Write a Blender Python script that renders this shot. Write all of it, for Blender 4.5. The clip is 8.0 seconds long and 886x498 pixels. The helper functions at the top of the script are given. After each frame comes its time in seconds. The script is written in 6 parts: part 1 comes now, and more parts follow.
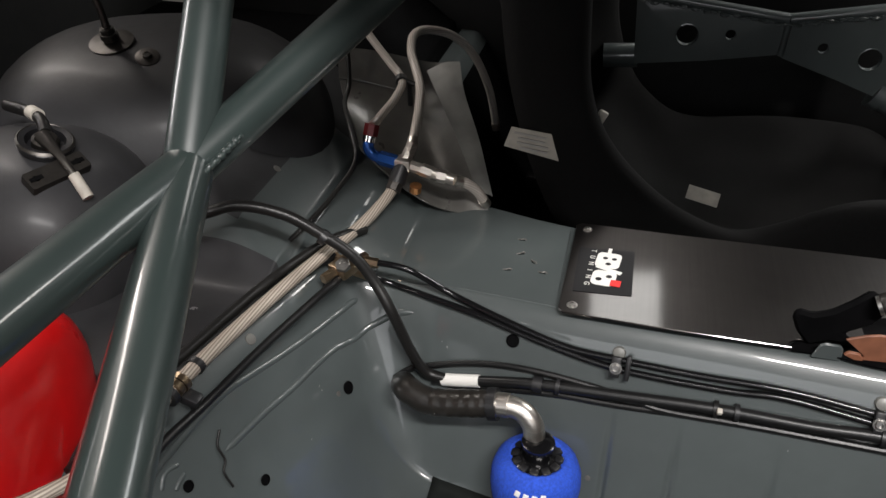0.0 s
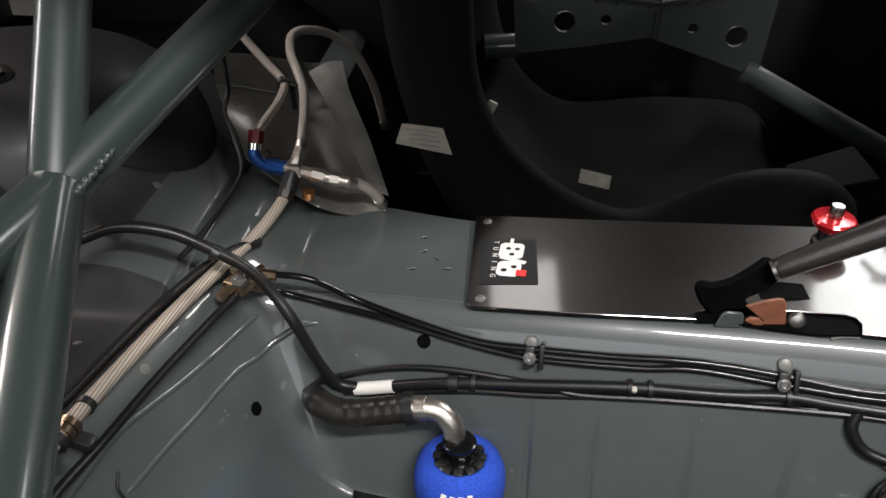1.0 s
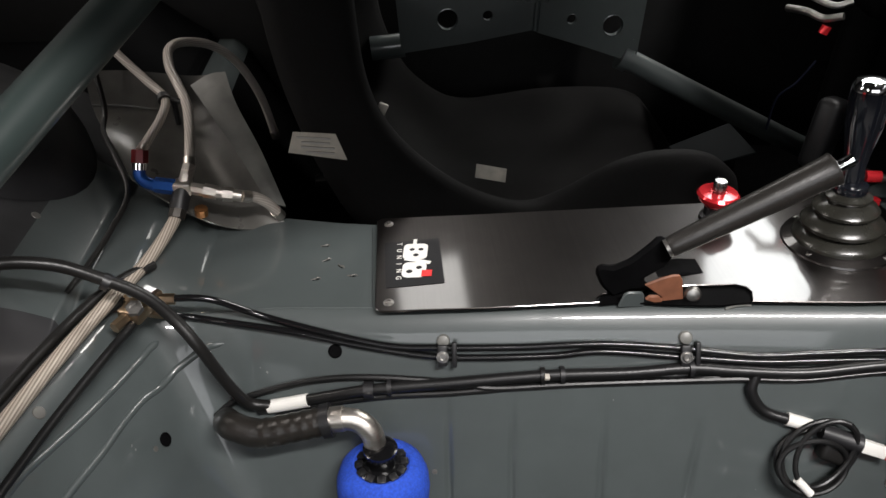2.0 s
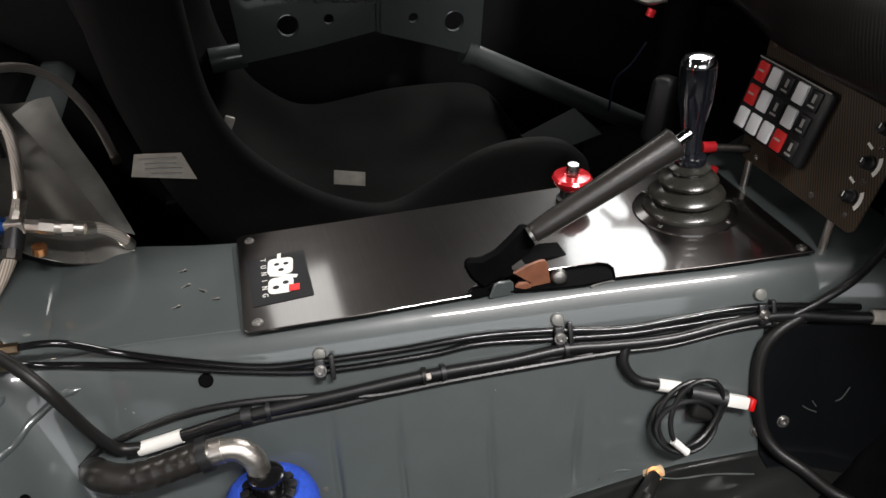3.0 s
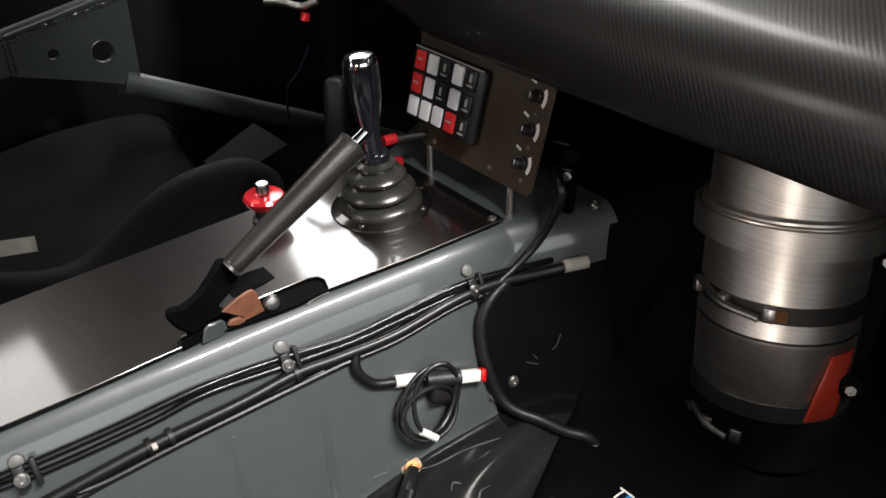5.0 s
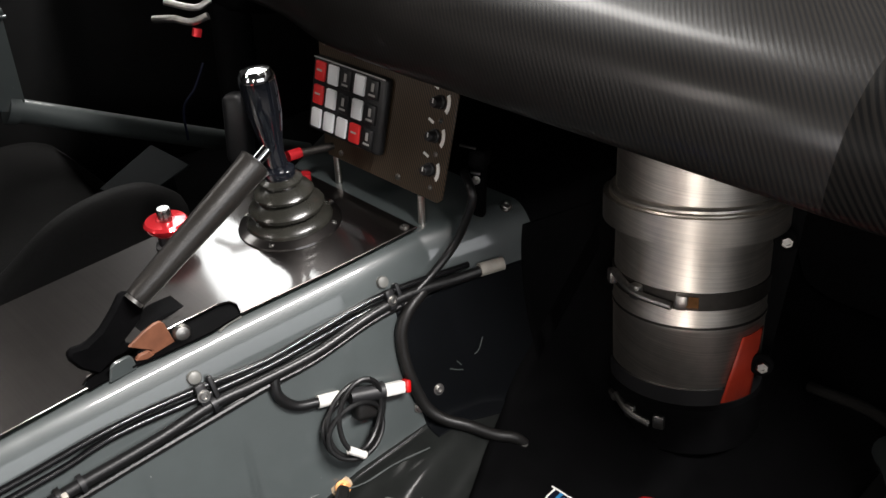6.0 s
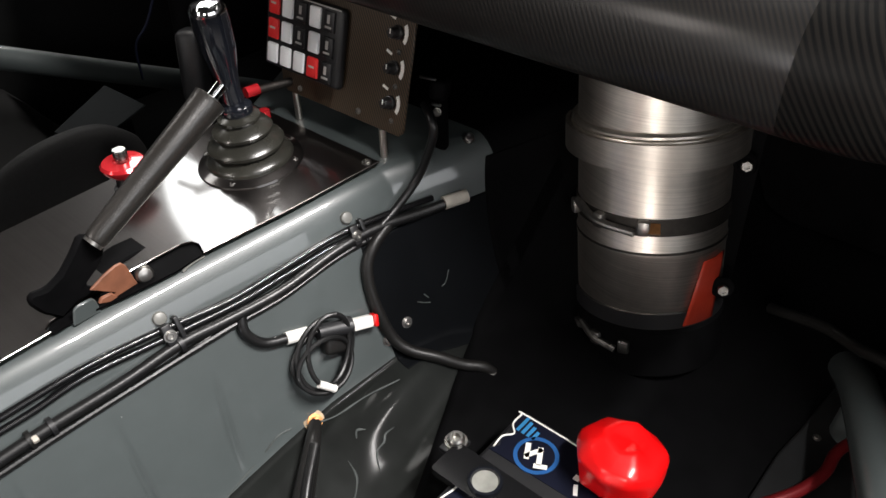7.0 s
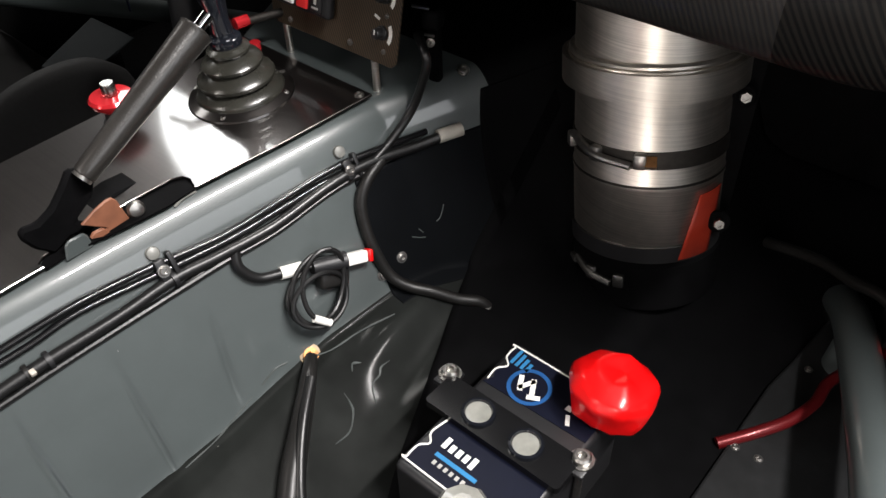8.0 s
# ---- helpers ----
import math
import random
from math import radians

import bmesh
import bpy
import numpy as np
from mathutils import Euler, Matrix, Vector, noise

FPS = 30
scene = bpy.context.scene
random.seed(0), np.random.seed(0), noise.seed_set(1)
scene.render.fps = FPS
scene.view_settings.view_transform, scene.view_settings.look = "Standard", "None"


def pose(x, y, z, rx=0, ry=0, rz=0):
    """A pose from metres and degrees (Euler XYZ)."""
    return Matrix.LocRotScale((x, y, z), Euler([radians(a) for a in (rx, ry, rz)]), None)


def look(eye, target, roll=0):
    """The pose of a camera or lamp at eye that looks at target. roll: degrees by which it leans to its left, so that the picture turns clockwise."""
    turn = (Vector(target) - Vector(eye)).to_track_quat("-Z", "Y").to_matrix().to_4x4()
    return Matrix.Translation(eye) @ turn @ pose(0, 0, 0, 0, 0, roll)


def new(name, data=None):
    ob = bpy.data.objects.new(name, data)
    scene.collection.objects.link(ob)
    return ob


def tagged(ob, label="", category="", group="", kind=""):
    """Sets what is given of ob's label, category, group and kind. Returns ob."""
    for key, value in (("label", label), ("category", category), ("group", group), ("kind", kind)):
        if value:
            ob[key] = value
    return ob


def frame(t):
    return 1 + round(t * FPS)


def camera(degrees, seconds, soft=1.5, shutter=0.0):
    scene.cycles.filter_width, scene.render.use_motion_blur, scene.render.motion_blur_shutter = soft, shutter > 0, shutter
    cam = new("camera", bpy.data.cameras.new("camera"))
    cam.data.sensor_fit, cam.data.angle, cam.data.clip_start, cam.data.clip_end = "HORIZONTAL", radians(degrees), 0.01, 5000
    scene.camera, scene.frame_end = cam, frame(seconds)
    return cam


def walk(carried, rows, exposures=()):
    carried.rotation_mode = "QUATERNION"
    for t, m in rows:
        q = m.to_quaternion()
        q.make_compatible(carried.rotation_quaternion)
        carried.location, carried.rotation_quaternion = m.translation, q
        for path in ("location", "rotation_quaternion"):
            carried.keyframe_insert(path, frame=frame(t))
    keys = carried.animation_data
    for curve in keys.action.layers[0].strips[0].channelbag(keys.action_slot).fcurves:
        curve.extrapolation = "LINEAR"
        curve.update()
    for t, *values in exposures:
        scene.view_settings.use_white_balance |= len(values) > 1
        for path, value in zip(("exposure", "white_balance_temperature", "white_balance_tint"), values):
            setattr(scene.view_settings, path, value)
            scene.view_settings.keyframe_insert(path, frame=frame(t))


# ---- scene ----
cam = camera(59.27, 8.0)
PATH = [
    (0, pose(0.0099, -0.0201, 0.8728, 56.17, 0.0, 13.04) @ pose(0, 0, 0, 0, 0, 1.12)),
    (0.5, pose(0.0096, -0.0089, 0.8699, 56.29, 0.0, 8.40) @ pose(0, 0, 0, 0, 0, 0.83)),
    (1, pose(-0.0003, -0.0022, 0.8586, 56.43, 0.0, 3.78) @ pose(0, 0, 0, 0, 0, 1.10)),
    (1.5, pose(0.0000, 0.0000, 0.8600, 56.48, 0.0, -0.00) @ pose(0, 0, 0, 0, 0, 0.83)),
    (3, pose(0.0041, 0.0126, 0.8532, 56.85, 0.0, -16.17) @ pose(0, 0, 0, 0, 0, 0.58)),
    (3.5, pose(0.0123, 0.0193, 0.8512, 56.98, 0.0, -22.10) @ pose(0, 0, 0, 0, 0, 0.39)),
    (4, pose(0.0185, 0.0280, 0.8448, 57.14, 0.0, -28.26) @ pose(0, 0, 0, 0, 0, 0.49)),
    (4.5, pose(0.0311, 0.0289, 0.8530, 57.00, 0.0, -33.94) @ pose(0, 0, 0, 0, 0, 0.17)),
    (5, pose(0.0410, 0.0266, 0.8541, 57.00, 0.0, -39.43) @ pose(0, 0, 0, 0, 0, -0.20)),
    (6.5, pose(0.0569, 0.0326, 0.8552, 55.95, 0.0, -48.32) @ pose(0, 0, 0, 0, 0, -0.79)),
    (7, pose(0.0583, 0.0207, 0.8500, 52.65, 0.0, -48.62) @ pose(0, 0, 0, 0, 0, -1.25)),
    (7.5, pose(0.0646, 0.0158, 0.8445, 49.66, 0.0, -48.51) @ pose(0, 0, 0, 0, 0, -1.54)),
    (8, pose(0.0635, 0.0148, 0.8435, 48.17, 0.0, -48.30) @ pose(0, 0, 0, 0, 0, -1.69)),
]
walk(cam, PATH, exposures=((0.0, -0.28), (1.5, -0.25), (3.0, -0.1), (4.5, 0.1), (6.5, 0.25), (8.0, 0.4)))

# ---- light ----
world = bpy.data.worlds.new("garage_air")
scene.world = world
world.use_nodes = True
world.node_tree.nodes["Background"].inputs[0].default_value = (0.75, 0.85, 1.0, 1)
world.node_tree.nodes["Background"].inputs[1].default_value = 0.004


def lamp(name, eye, target, sx, sy, watts, color=(1, 1, 1), shape="RECTANGLE"):
    data = bpy.data.lights.new(name, "AREA")
    data.shape, data.size, data.size_y, data.energy, data.color = shape, sx, sy, watts, color
    ob = new(name, data)
    ob.matrix_world = look(eye, target)
    return ob


lamp("ceiling_panel_passenger_side", (0.55, -0.80, 2.25), (0.44, 0.45, 0.3), 1.1, 0.09, 96, (1.0, 0.96, 0.94))
lamp("ceiling_batten_over_bonnet", (1.45, 1.75, 2.60), (0.60, 0.65, 0.60), 0.45, 2.4, 88, (1.0, 0.97, 0.93))
lamp("ceiling_batten_rear", (-1.95, 1.35, 2.05), (-0.50, 0.70, 0.5), 0.12, 1.6, 26, (1.0, 0.92, 0.86))
lamp("light_behind_rear_window", (-2.05, 0.74, 1.00), (-0.35, 0.50, 0.66), 0.22, 0.9, 10, (1.0, 0.96, 0.95))
lamp("work_light_behind_door", (-1.45, -0.66, 0.74), (0.60, 0.40, 0.30), 0.20, 1.30, 14, (1.0, 0.93, 0.87))
# Soft fill added from the passenger side; no lamp is known there.
lamp("fill_panel_passenger_side", (-0.10, -1.85, 1.30), (0.25, 0.7, 0.40), 2.0, 0.7, 12, (0.96, 0.97, 1.0))
lamp("work_light_driver_side", (1.445, 2.541, 1.930), (0.375, 0.661, 0.400), 0.68, 0.80, 17, (0.98, 1.0, 0.99), "ELLIPSE")
lamp("work_light_rear_side", (-0.04, 2.55, 2.00), (0.02, 0.65, 0.38), 0.28, 0.60, 4.0, (1.0, 0.97, 0.93))


# ---- materials ----
def material(name, base, rough=0.5, metal=0.0, coat=0.0, spec=0.5, var=0.12, scale=40.0, bump=0.0, bump_scale=400.0,
             stain=0.0, stain_scale=7.0, aniso=0.0, rough_var=0.08, emit=0.0, coat_rough=0.1):
    m = bpy.data.materials.new(name)
    m.use_nodes = True
    nt = m.node_tree
    b = nt.nodes["Principled BSDF"]
    link = nt.links.new
    tc = nt.nodes.new("ShaderNodeTexCoord")
    fine = nt.nodes.new("ShaderNodeTexNoise")
    fine.inputs["Scale"].default_value, fine.inputs["Detail"].default_value = scale, 5
    link(tc.outputs["Object"], fine.inputs["Vector"])
    broad = nt.nodes.new("ShaderNodeTexNoise")
    broad.inputs["Scale"].default_value, broad.inputs["Detail"].default_value = stain_scale, 4
    link(tc.outputs["Object"], broad.inputs["Vector"])
    ramp = nt.nodes.new("ShaderNodeMapRange")
    ramp.inputs[1].default_value, ramp.inputs[2].default_value = 0.3, 0.7
    ramp.inputs[3].default_value, ramp.inputs[4].default_value = 1 - var, 1 + var
    link(fine.outputs["Fac"], ramp.inputs[0])
    ramp2 = nt.nodes.new("ShaderNodeMapRange")
    ramp2.inputs[1].default_value, ramp2.inputs[2].default_value = 0.35, 0.7
    ramp2.inputs[3].default_value, ramp2.inputs[4].default_value = 1.0, 1 - stain
    link(broad.outputs["Fac"], ramp2.inputs[0])
    mul = nt.nodes.new("ShaderNodeMath")
    mul.operation = "MULTIPLY"
    link(ramp.outputs[0], mul.inputs[0])
    link(ramp2.outputs[0], mul.inputs[1])
    mix = nt.nodes.new("ShaderNodeVectorMath")
    mix.operation = "SCALE"
    mix.inputs[0].default_value = base
    link(mul.outputs[0], mix.inputs["Scale"])
    link(mix.outputs[0], b.inputs["Base Color"])
    rr = nt.nodes.new("ShaderNodeMapRange")
    rr.inputs[1].default_value, rr.inputs[2].default_value = 0.3, 0.7
    rr.inputs[3].default_value, rr.inputs[4].default_value = max(0.02, rough - rough_var), min(1, rough + rough_var)
    link(broad.outputs["Fac"], rr.inputs[0])
    link(rr.outputs[0], b.inputs["Roughness"])
    b.inputs["Metallic"].default_value = metal
    b.inputs["Specular IOR Level"].default_value = spec
    b.inputs["Coat Weight"].default_value = coat
    b.inputs["Coat Roughness"].default_value = coat_rough
    b.inputs["Anisotropic"].default_value = aniso
    if emit:
        b.inputs["Emission Color"].default_value = (*base, 1)
        b.inputs["Emission Strength"].default_value = emit
    if bump:
        nb = nt.nodes.new("ShaderNodeTexNoise")
        nb.inputs["Scale"].default_value, nb.inputs["Detail"].default_value = bump_scale, 3
        link(tc.outputs["Object"], nb.inputs["Vector"])
        bn = nt.nodes.new("ShaderNodeBump")
        bn.inputs["Strength"].default_value, bn.inputs["Distance"].default_value = bump, 0.002
        link(nb.outputs["Fac"], bn.inputs["Height"])
        link(bn.outputs[0], b.inputs["Normal"])
    return m


def chipped(m, light, scale=22.0, size=0.05):
    """Small chips in the paint that show the primer."""
    nt = m.node_tree
    b = nt.nodes["Principled BSDF"]
    tc = nt.nodes.new("ShaderNodeTexCoord")
    warp = nt.nodes.new("ShaderNodeTexNoise")
    warp.inputs["Scale"].default_value = 90
    add = nt.nodes.new("ShaderNodeMix")
    add.data_type = "RGBA"
    add.inputs[0].default_value = 0.03
    nt.links.new(tc.outputs["Object"], warp.inputs["Vector"])
    nt.links.new(tc.outputs["Object"], add.inputs[6])
    nt.links.new(warp.outputs["Color"], add.inputs[7])
    cell = nt.nodes.new("ShaderNodeTexVoronoi")
    cell.inputs["Scale"].default_value = scale
    nt.links.new(add.outputs[2], cell.inputs["Vector"])
    near = nt.nodes.new("ShaderNodeMath")
    near.operation = "LESS_THAN"
    near.inputs[1].default_value = size
    nt.links.new(cell.outputs["Distance"], near.inputs[0])
    mix = nt.nodes.new("ShaderNodeMix")
    mix.data_type = "RGBA"
    mix.inputs[7].default_value = (*light, 1)
    old = b.inputs["Base Color"].links[0].from_socket
    nt.links.new(old, mix.inputs[6])
    nt.links.new(near.outputs[0], mix.inputs[0])
    nt.links.new(mix.outputs[2], b.inputs["Base Color"])
    return m


def brushed(m, stretch, depth=0.25):
    """Fine straight brush marks: noise drawn out along one way."""
    nt = m.node_tree
    b = nt.nodes["Principled BSDF"]
    tc = nt.nodes.new("ShaderNodeTexCoord")
    pull = nt.nodes.new("ShaderNodeMapping")
    pull.inputs["Scale"].default_value = stretch
    grain = nt.nodes.new("ShaderNodeTexNoise")
    grain.inputs["Scale"].default_value, grain.inputs["Detail"].default_value = 1.0, 4
    span = nt.nodes.new("ShaderNodeMapRange")
    span.inputs[1].default_value, span.inputs[2].default_value = 0.3, 0.7
    span.inputs[3].default_value, span.inputs[4].default_value = 1 - depth, 1 + depth
    scale = nt.nodes.new("ShaderNodeVectorMath")
    scale.operation = "SCALE"
    old = b.inputs["Base Color"].links[0].from_socket
    nt.links.new(tc.outputs["Object"], pull.inputs["Vector"])
    nt.links.new(pull.outputs[0], grain.inputs["Vector"])
    nt.links.new(grain.outputs["Fac"], span.inputs[0])
    nt.links.new(old, scale.inputs[0])
    nt.links.new(span.outputs[0], scale.inputs["Scale"])
    nt.links.new(scale.outputs[0], b.inputs["Base Color"])
    return m


def woven(name, dark, light, size, rough, coat, metal=0.0, uv=False, lean_to=(-0.45, 0.9, -0.45), relief=0.06, coat_rough=0.1, spec=0.5):
    """A 2 x 2 twill or braid: two crossed sets of tows in bands of the given width."""
    m = material(name, dark, rough, metal, coat, coat_rough=coat_rough, spec=spec)
    nt = m.node_tree
    link = nt.links.new
    b = nt.nodes["Principled BSDF"]
    tc = nt.nodes.new("ShaderNodeTexCoord")
    wave = nt.nodes.new("ShaderNodeTexWave")
    wave.wave_type, wave.bands_direction = "BANDS", "X"
    wave.inputs["Scale"].default_value = 0.314 / size
    wave.inputs["Distortion"].default_value = 0.1
    lean = nt.nodes.new("ShaderNodeVectorMath")
    lean.operation = "DOT_PRODUCT"
    lean.inputs[1].default_value = (1, 0.12, 0) if uv else lean_to
    link(tc.outputs["UV" if uv else "Object"], lean.inputs[0])
    spread = nt.nodes.new("ShaderNodeCombineXYZ")
    link(lean.outputs["Value"], spread.inputs[0])
    link(spread.outputs[0], wave.inputs["Vector"])
    ramp = nt.nodes.new("ShaderNodeMapRange")
    ramp.inputs[1].default_value, ramp.inputs[2].default_value = 0.25, 0.75
    link(wave.outputs["Fac"], ramp.inputs[0])
    mix = nt.nodes.new("ShaderNodeMix")
    mix.data_type = "RGBA"
    mix.inputs[6].default_value, mix.inputs[7].default_value = (*dark, 1), (*light, 1)
    link(ramp.outputs[0], mix.inputs[0])
    link(mix.outputs[2], b.inputs["Base Color"])
    bn = nt.nodes.new("ShaderNodeBump")
    bn.inputs["Strength"].default_value, bn.inputs["Distance"].default_value = relief, 0.0008
    link(wave.outputs["Fac"], bn.inputs["Height"])
    link(bn.outputs[0], b.inputs["Normal"])
    return m


BODY = material("satin_green_grey_paint", (0.068, 0.080, 0.080), 0.38, 0, 0.95, coat_rough=0.065, var=0.05, stain=0.22, bump=0.04, bump_scale=60, stain_scale=5)
chipped(BODY, (0.20, 0.21, 0.20), 16, 0.035)
# Body paint darkened for the dark surroundings that the cage tubes mirror.
CAGE_SHADED = material("body_paint_toned_for_shade", (0.027, 0.038, 0.036), 0.36, 0, 0.65, coat_rough=0.11, var=0.05, stain=0.15, bump=0.03, bump_scale=90)
GREY_PAN = material("dark_grey_underseal", (0.030, 0.030, 0.032), 0.50, 0, 0.06, spec=0.28, coat_rough=0.2, var=0.1, stain=0.4, stain_scale=9, bump=0.08, bump_scale=120)
chipped(GREY_PAN, (0.22, 0.22, 0.22), 14, 0.035)
BLACK_PLATE = material("brushed_black_steel", (0.055, 0.050, 0.048), 0.32, 0.95, 1.0, coat_rough=0.08, var=0.05, stain=0.12, rough_var=0.04)
brushed(BLACK_PLATE, (380, 9, 40), 0.06)
BLACK_PLASTIC = material("black_plastic", (0.010, 0.010, 0.011), 0.42, 0, 0, var=0.1, bump=0.05, bump_scale=700)
LINE_BLACK = material("black_plastic_coated_line", (0.005, 0.005, 0.0055), 0.17, 0, 0, var=0.1, rough_var=0.04)
BLACK_GLOSS = material("gloss_black", (0.007, 0.008, 0.011), 0.12, 0, 0.4, coat_rough=0.03, var=0.05, rough_var=0.03)
RUBBER = material("black_rubber", (0.010, 0.0096, 0.0092), 0.38, 0, 0, spec=0.35, var=0.15, bump=0.08, bump_scale=500)
# Dark tone that stands in for shade on the level floor.
FLOOR_SHADE = material("floor_shade_sheet", (0.013, 0.0145, 0.0135), 0.62, 0, 0.09, spec=0.08, coat_rough=0.14, var=0.15, stain=0.55, stain_scale=11, bump=0.35, bump_scale=26)
chipped(FLOOR_SHADE, (0.16, 0.16, 0.15), 18, 0.03)
BELLOWS = material("olive_black_rubber", (0.020, 0.0195, 0.016), 0.24, 0, 0.3, coat_rough=0.2, var=0.15, bump=0.05, bump_scale=300)
TRAY_PAINT = material("dark_teal_satin_paint", (0.003, 0.0045, 0.0052), 0.6, 0, 0, spec=0.12, var=0.1, stain=0.25)
# Pad colour, darkened for the shade under the dash.
PAD = material("dark_grey_shade_pad", (0.0030, 0.0036, 0.0045), 0.6, 0, 0, spec=0.06, var=0.12, stain=0.25, bump=0.06, bump_scale=60)
OLD_RUBBER = material("weathered_rubber_hose", (0.015, 0.013, 0.011), 0.36, 0, 0, var=0.25, scale=90, stain=0.4, stain_scale=25, bump=0.15, bump_scale=250)
CABLE = material("black_cable_sheath", (0.007, 0.007, 0.0072), 0.36, 0, 0, spec=0.45, var=0.15, scale=120, bump=0.05, bump_scale=300)
# Matte black, also laid on where the cabin is only in shade.
MATTE_BLACK = material("matte_black_and_shade", (0.003, 0.003, 0.0033), 0.7, 0, 0, spec=0.03, var=0.2, stain=0.2, bump=0.1, bump_scale=160)
STEEL = material("brushed_stainless_steel", (0.68, 0.635, 0.58), 0.36, 1.0, 0, var=0.05, scale=90, stain=0.05, rough_var=0.04)
brushed(STEEL, (7, 7, 620), 0.16)
DULL_STEEL = material("dull_oily_steel", (0.065, 0.060, 0.055), 0.46, 0.9, 0, var=0.15, scale=120, stain=0.2)
CHROME = material("polished_chrome", (0.75, 0.75, 0.76), 0.08, 1.0, 0, var=0.03)
ZINC = material("zinc_plated_screw", (0.34, 0.33, 0.315), 0.34, 1.0, 0, var=0.15, scale=200)
BRASS = material("brass", (0.40, 0.30, 0.20), 0.30, 1.0, 0, var=0.15, scale=120)
COPPER = material("copper_lug", (0.50, 0.24, 0.10), 0.35, 1.0, 0, var=0.2, scale=200)
RUST = material("brown_primer_bracket", (0.22, 0.085, 0.045), 0.55, 0, 0, var=0.2, scale=80, stain=0.3)
RED = material("red_plastic", (0.66, 0.003, 0.004), 0.32, 0, 0.35, var=0.06, stain=0.12)
RED_ANO = material("red_anodised", (0.75, 0.03, 0.04), 0.18, 0.55, 0.4, var=0.05)
DARK_RED = material("dark_red_anodised", (0.13, 0.008, 0.010), 0.3, 0.4, 0.2, var=0.1)
BLUE_ANO = material("blue_anodised", (0.014, 0.085, 0.36), 0.22, 0.6, 0.3, var=0.08)
BLUE_FOAM = material("blue_filter_sock", (0.016, 0.070, 0.50), 0.85, 0, 0, var=0.25, scale=350, bump=0.5, bump_scale=900)
WHITE = material("white_label", (0.75, 0.74, 0.70), 0.5, 0, 0, var=0.04)
BARE = material("bare_primed_sheet", (0.155, 0.150, 0.138), 0.34, 0.35, 0.25, var=0.1, stain=0.3, stain_scale=30)
PRIMER = material("pale_grey_primer", (0.20, 0.20, 0.185), 0.45, 0.1, 0, var=0.1, stain=0.35, stain_scale=25)
OFFWHITE = material("aged_label", (0.46, 0.43, 0.375), 0.6, 0, 0, var=0.1, stain=0.25, stain_scale=60)
VINYL = material("matt_black_vinyl", (0.012, 0.012, 0.013), 0.5, 0, 0, spec=0.3, var=0.05)
SCUFFED = material("scuffed_dark_grey_sheet", (0.013, 0.0135, 0.014), 0.5, 0, 0, spec=0.2, var=0.2, scale=60, stain=0.5, stain_scale=16, bump=0.1, bump_scale=90)
# Pale lines: seam sealer, pad scuffs and painted floor highlights.
PALE_LINES = material("pale_lines_and_highlights", (0.075, 0.085, 0.082), 0.4, 0, 0.1, var=0.2, scale=120, stain=0.4, stain_scale=60)
# Tag red, made darker because the tag sits in shade.
TAG_RED = material("red_tag_in_shade", (0.42, 0.035, 0.015), 0.5, 0, 0, var=0.1, stain=0.3, stain_scale=40)
BAR_GREY = material("grey_print", (0.35, 0.34, 0.32), 0.6)
FABRIC = material("black_seat_fabric", (0.0048, 0.0046, 0.0046), 0.8, 0, 0, spec=0.16, var=0.25, scale=300, stain=0.2, bump=0.25, bump_scale=900)
LEATHER = material("handbrake_leather", (0.016, 0.0145, 0.013), 0.36, 0, 0.5, coat_rough=0.24, var=0.15, scale=250, bump=0.2, bump_scale=600)
BUTTON_WHITE = material("blank_white_key", (0.87, 0.88, 0.89), 0.4, 0, 0, var=0.02)
BUTTON_RED = material("red_key", (0.72, 0.03, 0.03), 0.4, 0, 0, var=0.04)
STICK_BLUE = material("sticker_blue", (0.016, 0.075, 0.22), 0.5, 0, 0, spec=0.1)
STICK_CYAN = material("sticker_cyan", (0.03, 0.17, 0.36), 0.5, 0, 0, spec=0.1)
STICK_NAVY = material("sticker_navy", (0.004, 0.005, 0.012), 0.5, 0, 0, spec=0.1)
CONCRETE = material("garage_concrete", (0.22, 0.21, 0.20), 0.8, 0, 0, var=0.15, stain=0.3, stain_scale=2)
WALL_PAINT = material("garage_wall_paint", (0.10, 0.10, 0.10), 0.85, 0, 0, var=0.05, stain=0.1, stain_scale=1)
ROOF_BLACK = material("black_headlining", (0.012, 0.012, 0.012), 0.9, 0, 0, spec=0.2, var=0.1)
GLASSY = material("dust_cover_film", (0.20, 0.20, 0.18), 0.25, 0, 0.3, var=0.2, scale=60)
CARBON = woven("carbon_twill_clear_coat", (0.0035, 0.0034, 0.0038), (0.010, 0.0086, 0.0072), 0.0042, 0.45, 0.24, coat_rough=0.20, relief=0.10, spec=0.25)
CARBON_BROWN = woven("carbon_kevlar_sheet", (0.010, 0.0075, 0.005), (0.070, 0.046, 0.026), 0.0034, 0.45, 0.15)
BRAID = woven("braided_steel_hose", (0.24, 0.20, 0.165), (0.50, 0.44, 0.37), 0.0030, 0.45, 0.0, 0.25, uv=True)
BRAID_PALE = woven("pale_coated_braid", (0.40, 0.355, 0.31), (0.56, 0.51, 0.46), 0.0030, 0.45, 0.2, 0.1, uv=True)
CARBON_END = woven("carbon_twill_end_panel", (0.0022, 0.0022, 0.0024), (0.0085, 0.0076, 0.0068), 0.0046, 0.42, 0.02, coat_rough=0.28, lean_to=(0, 0.81, -0.58), spec=0.09)


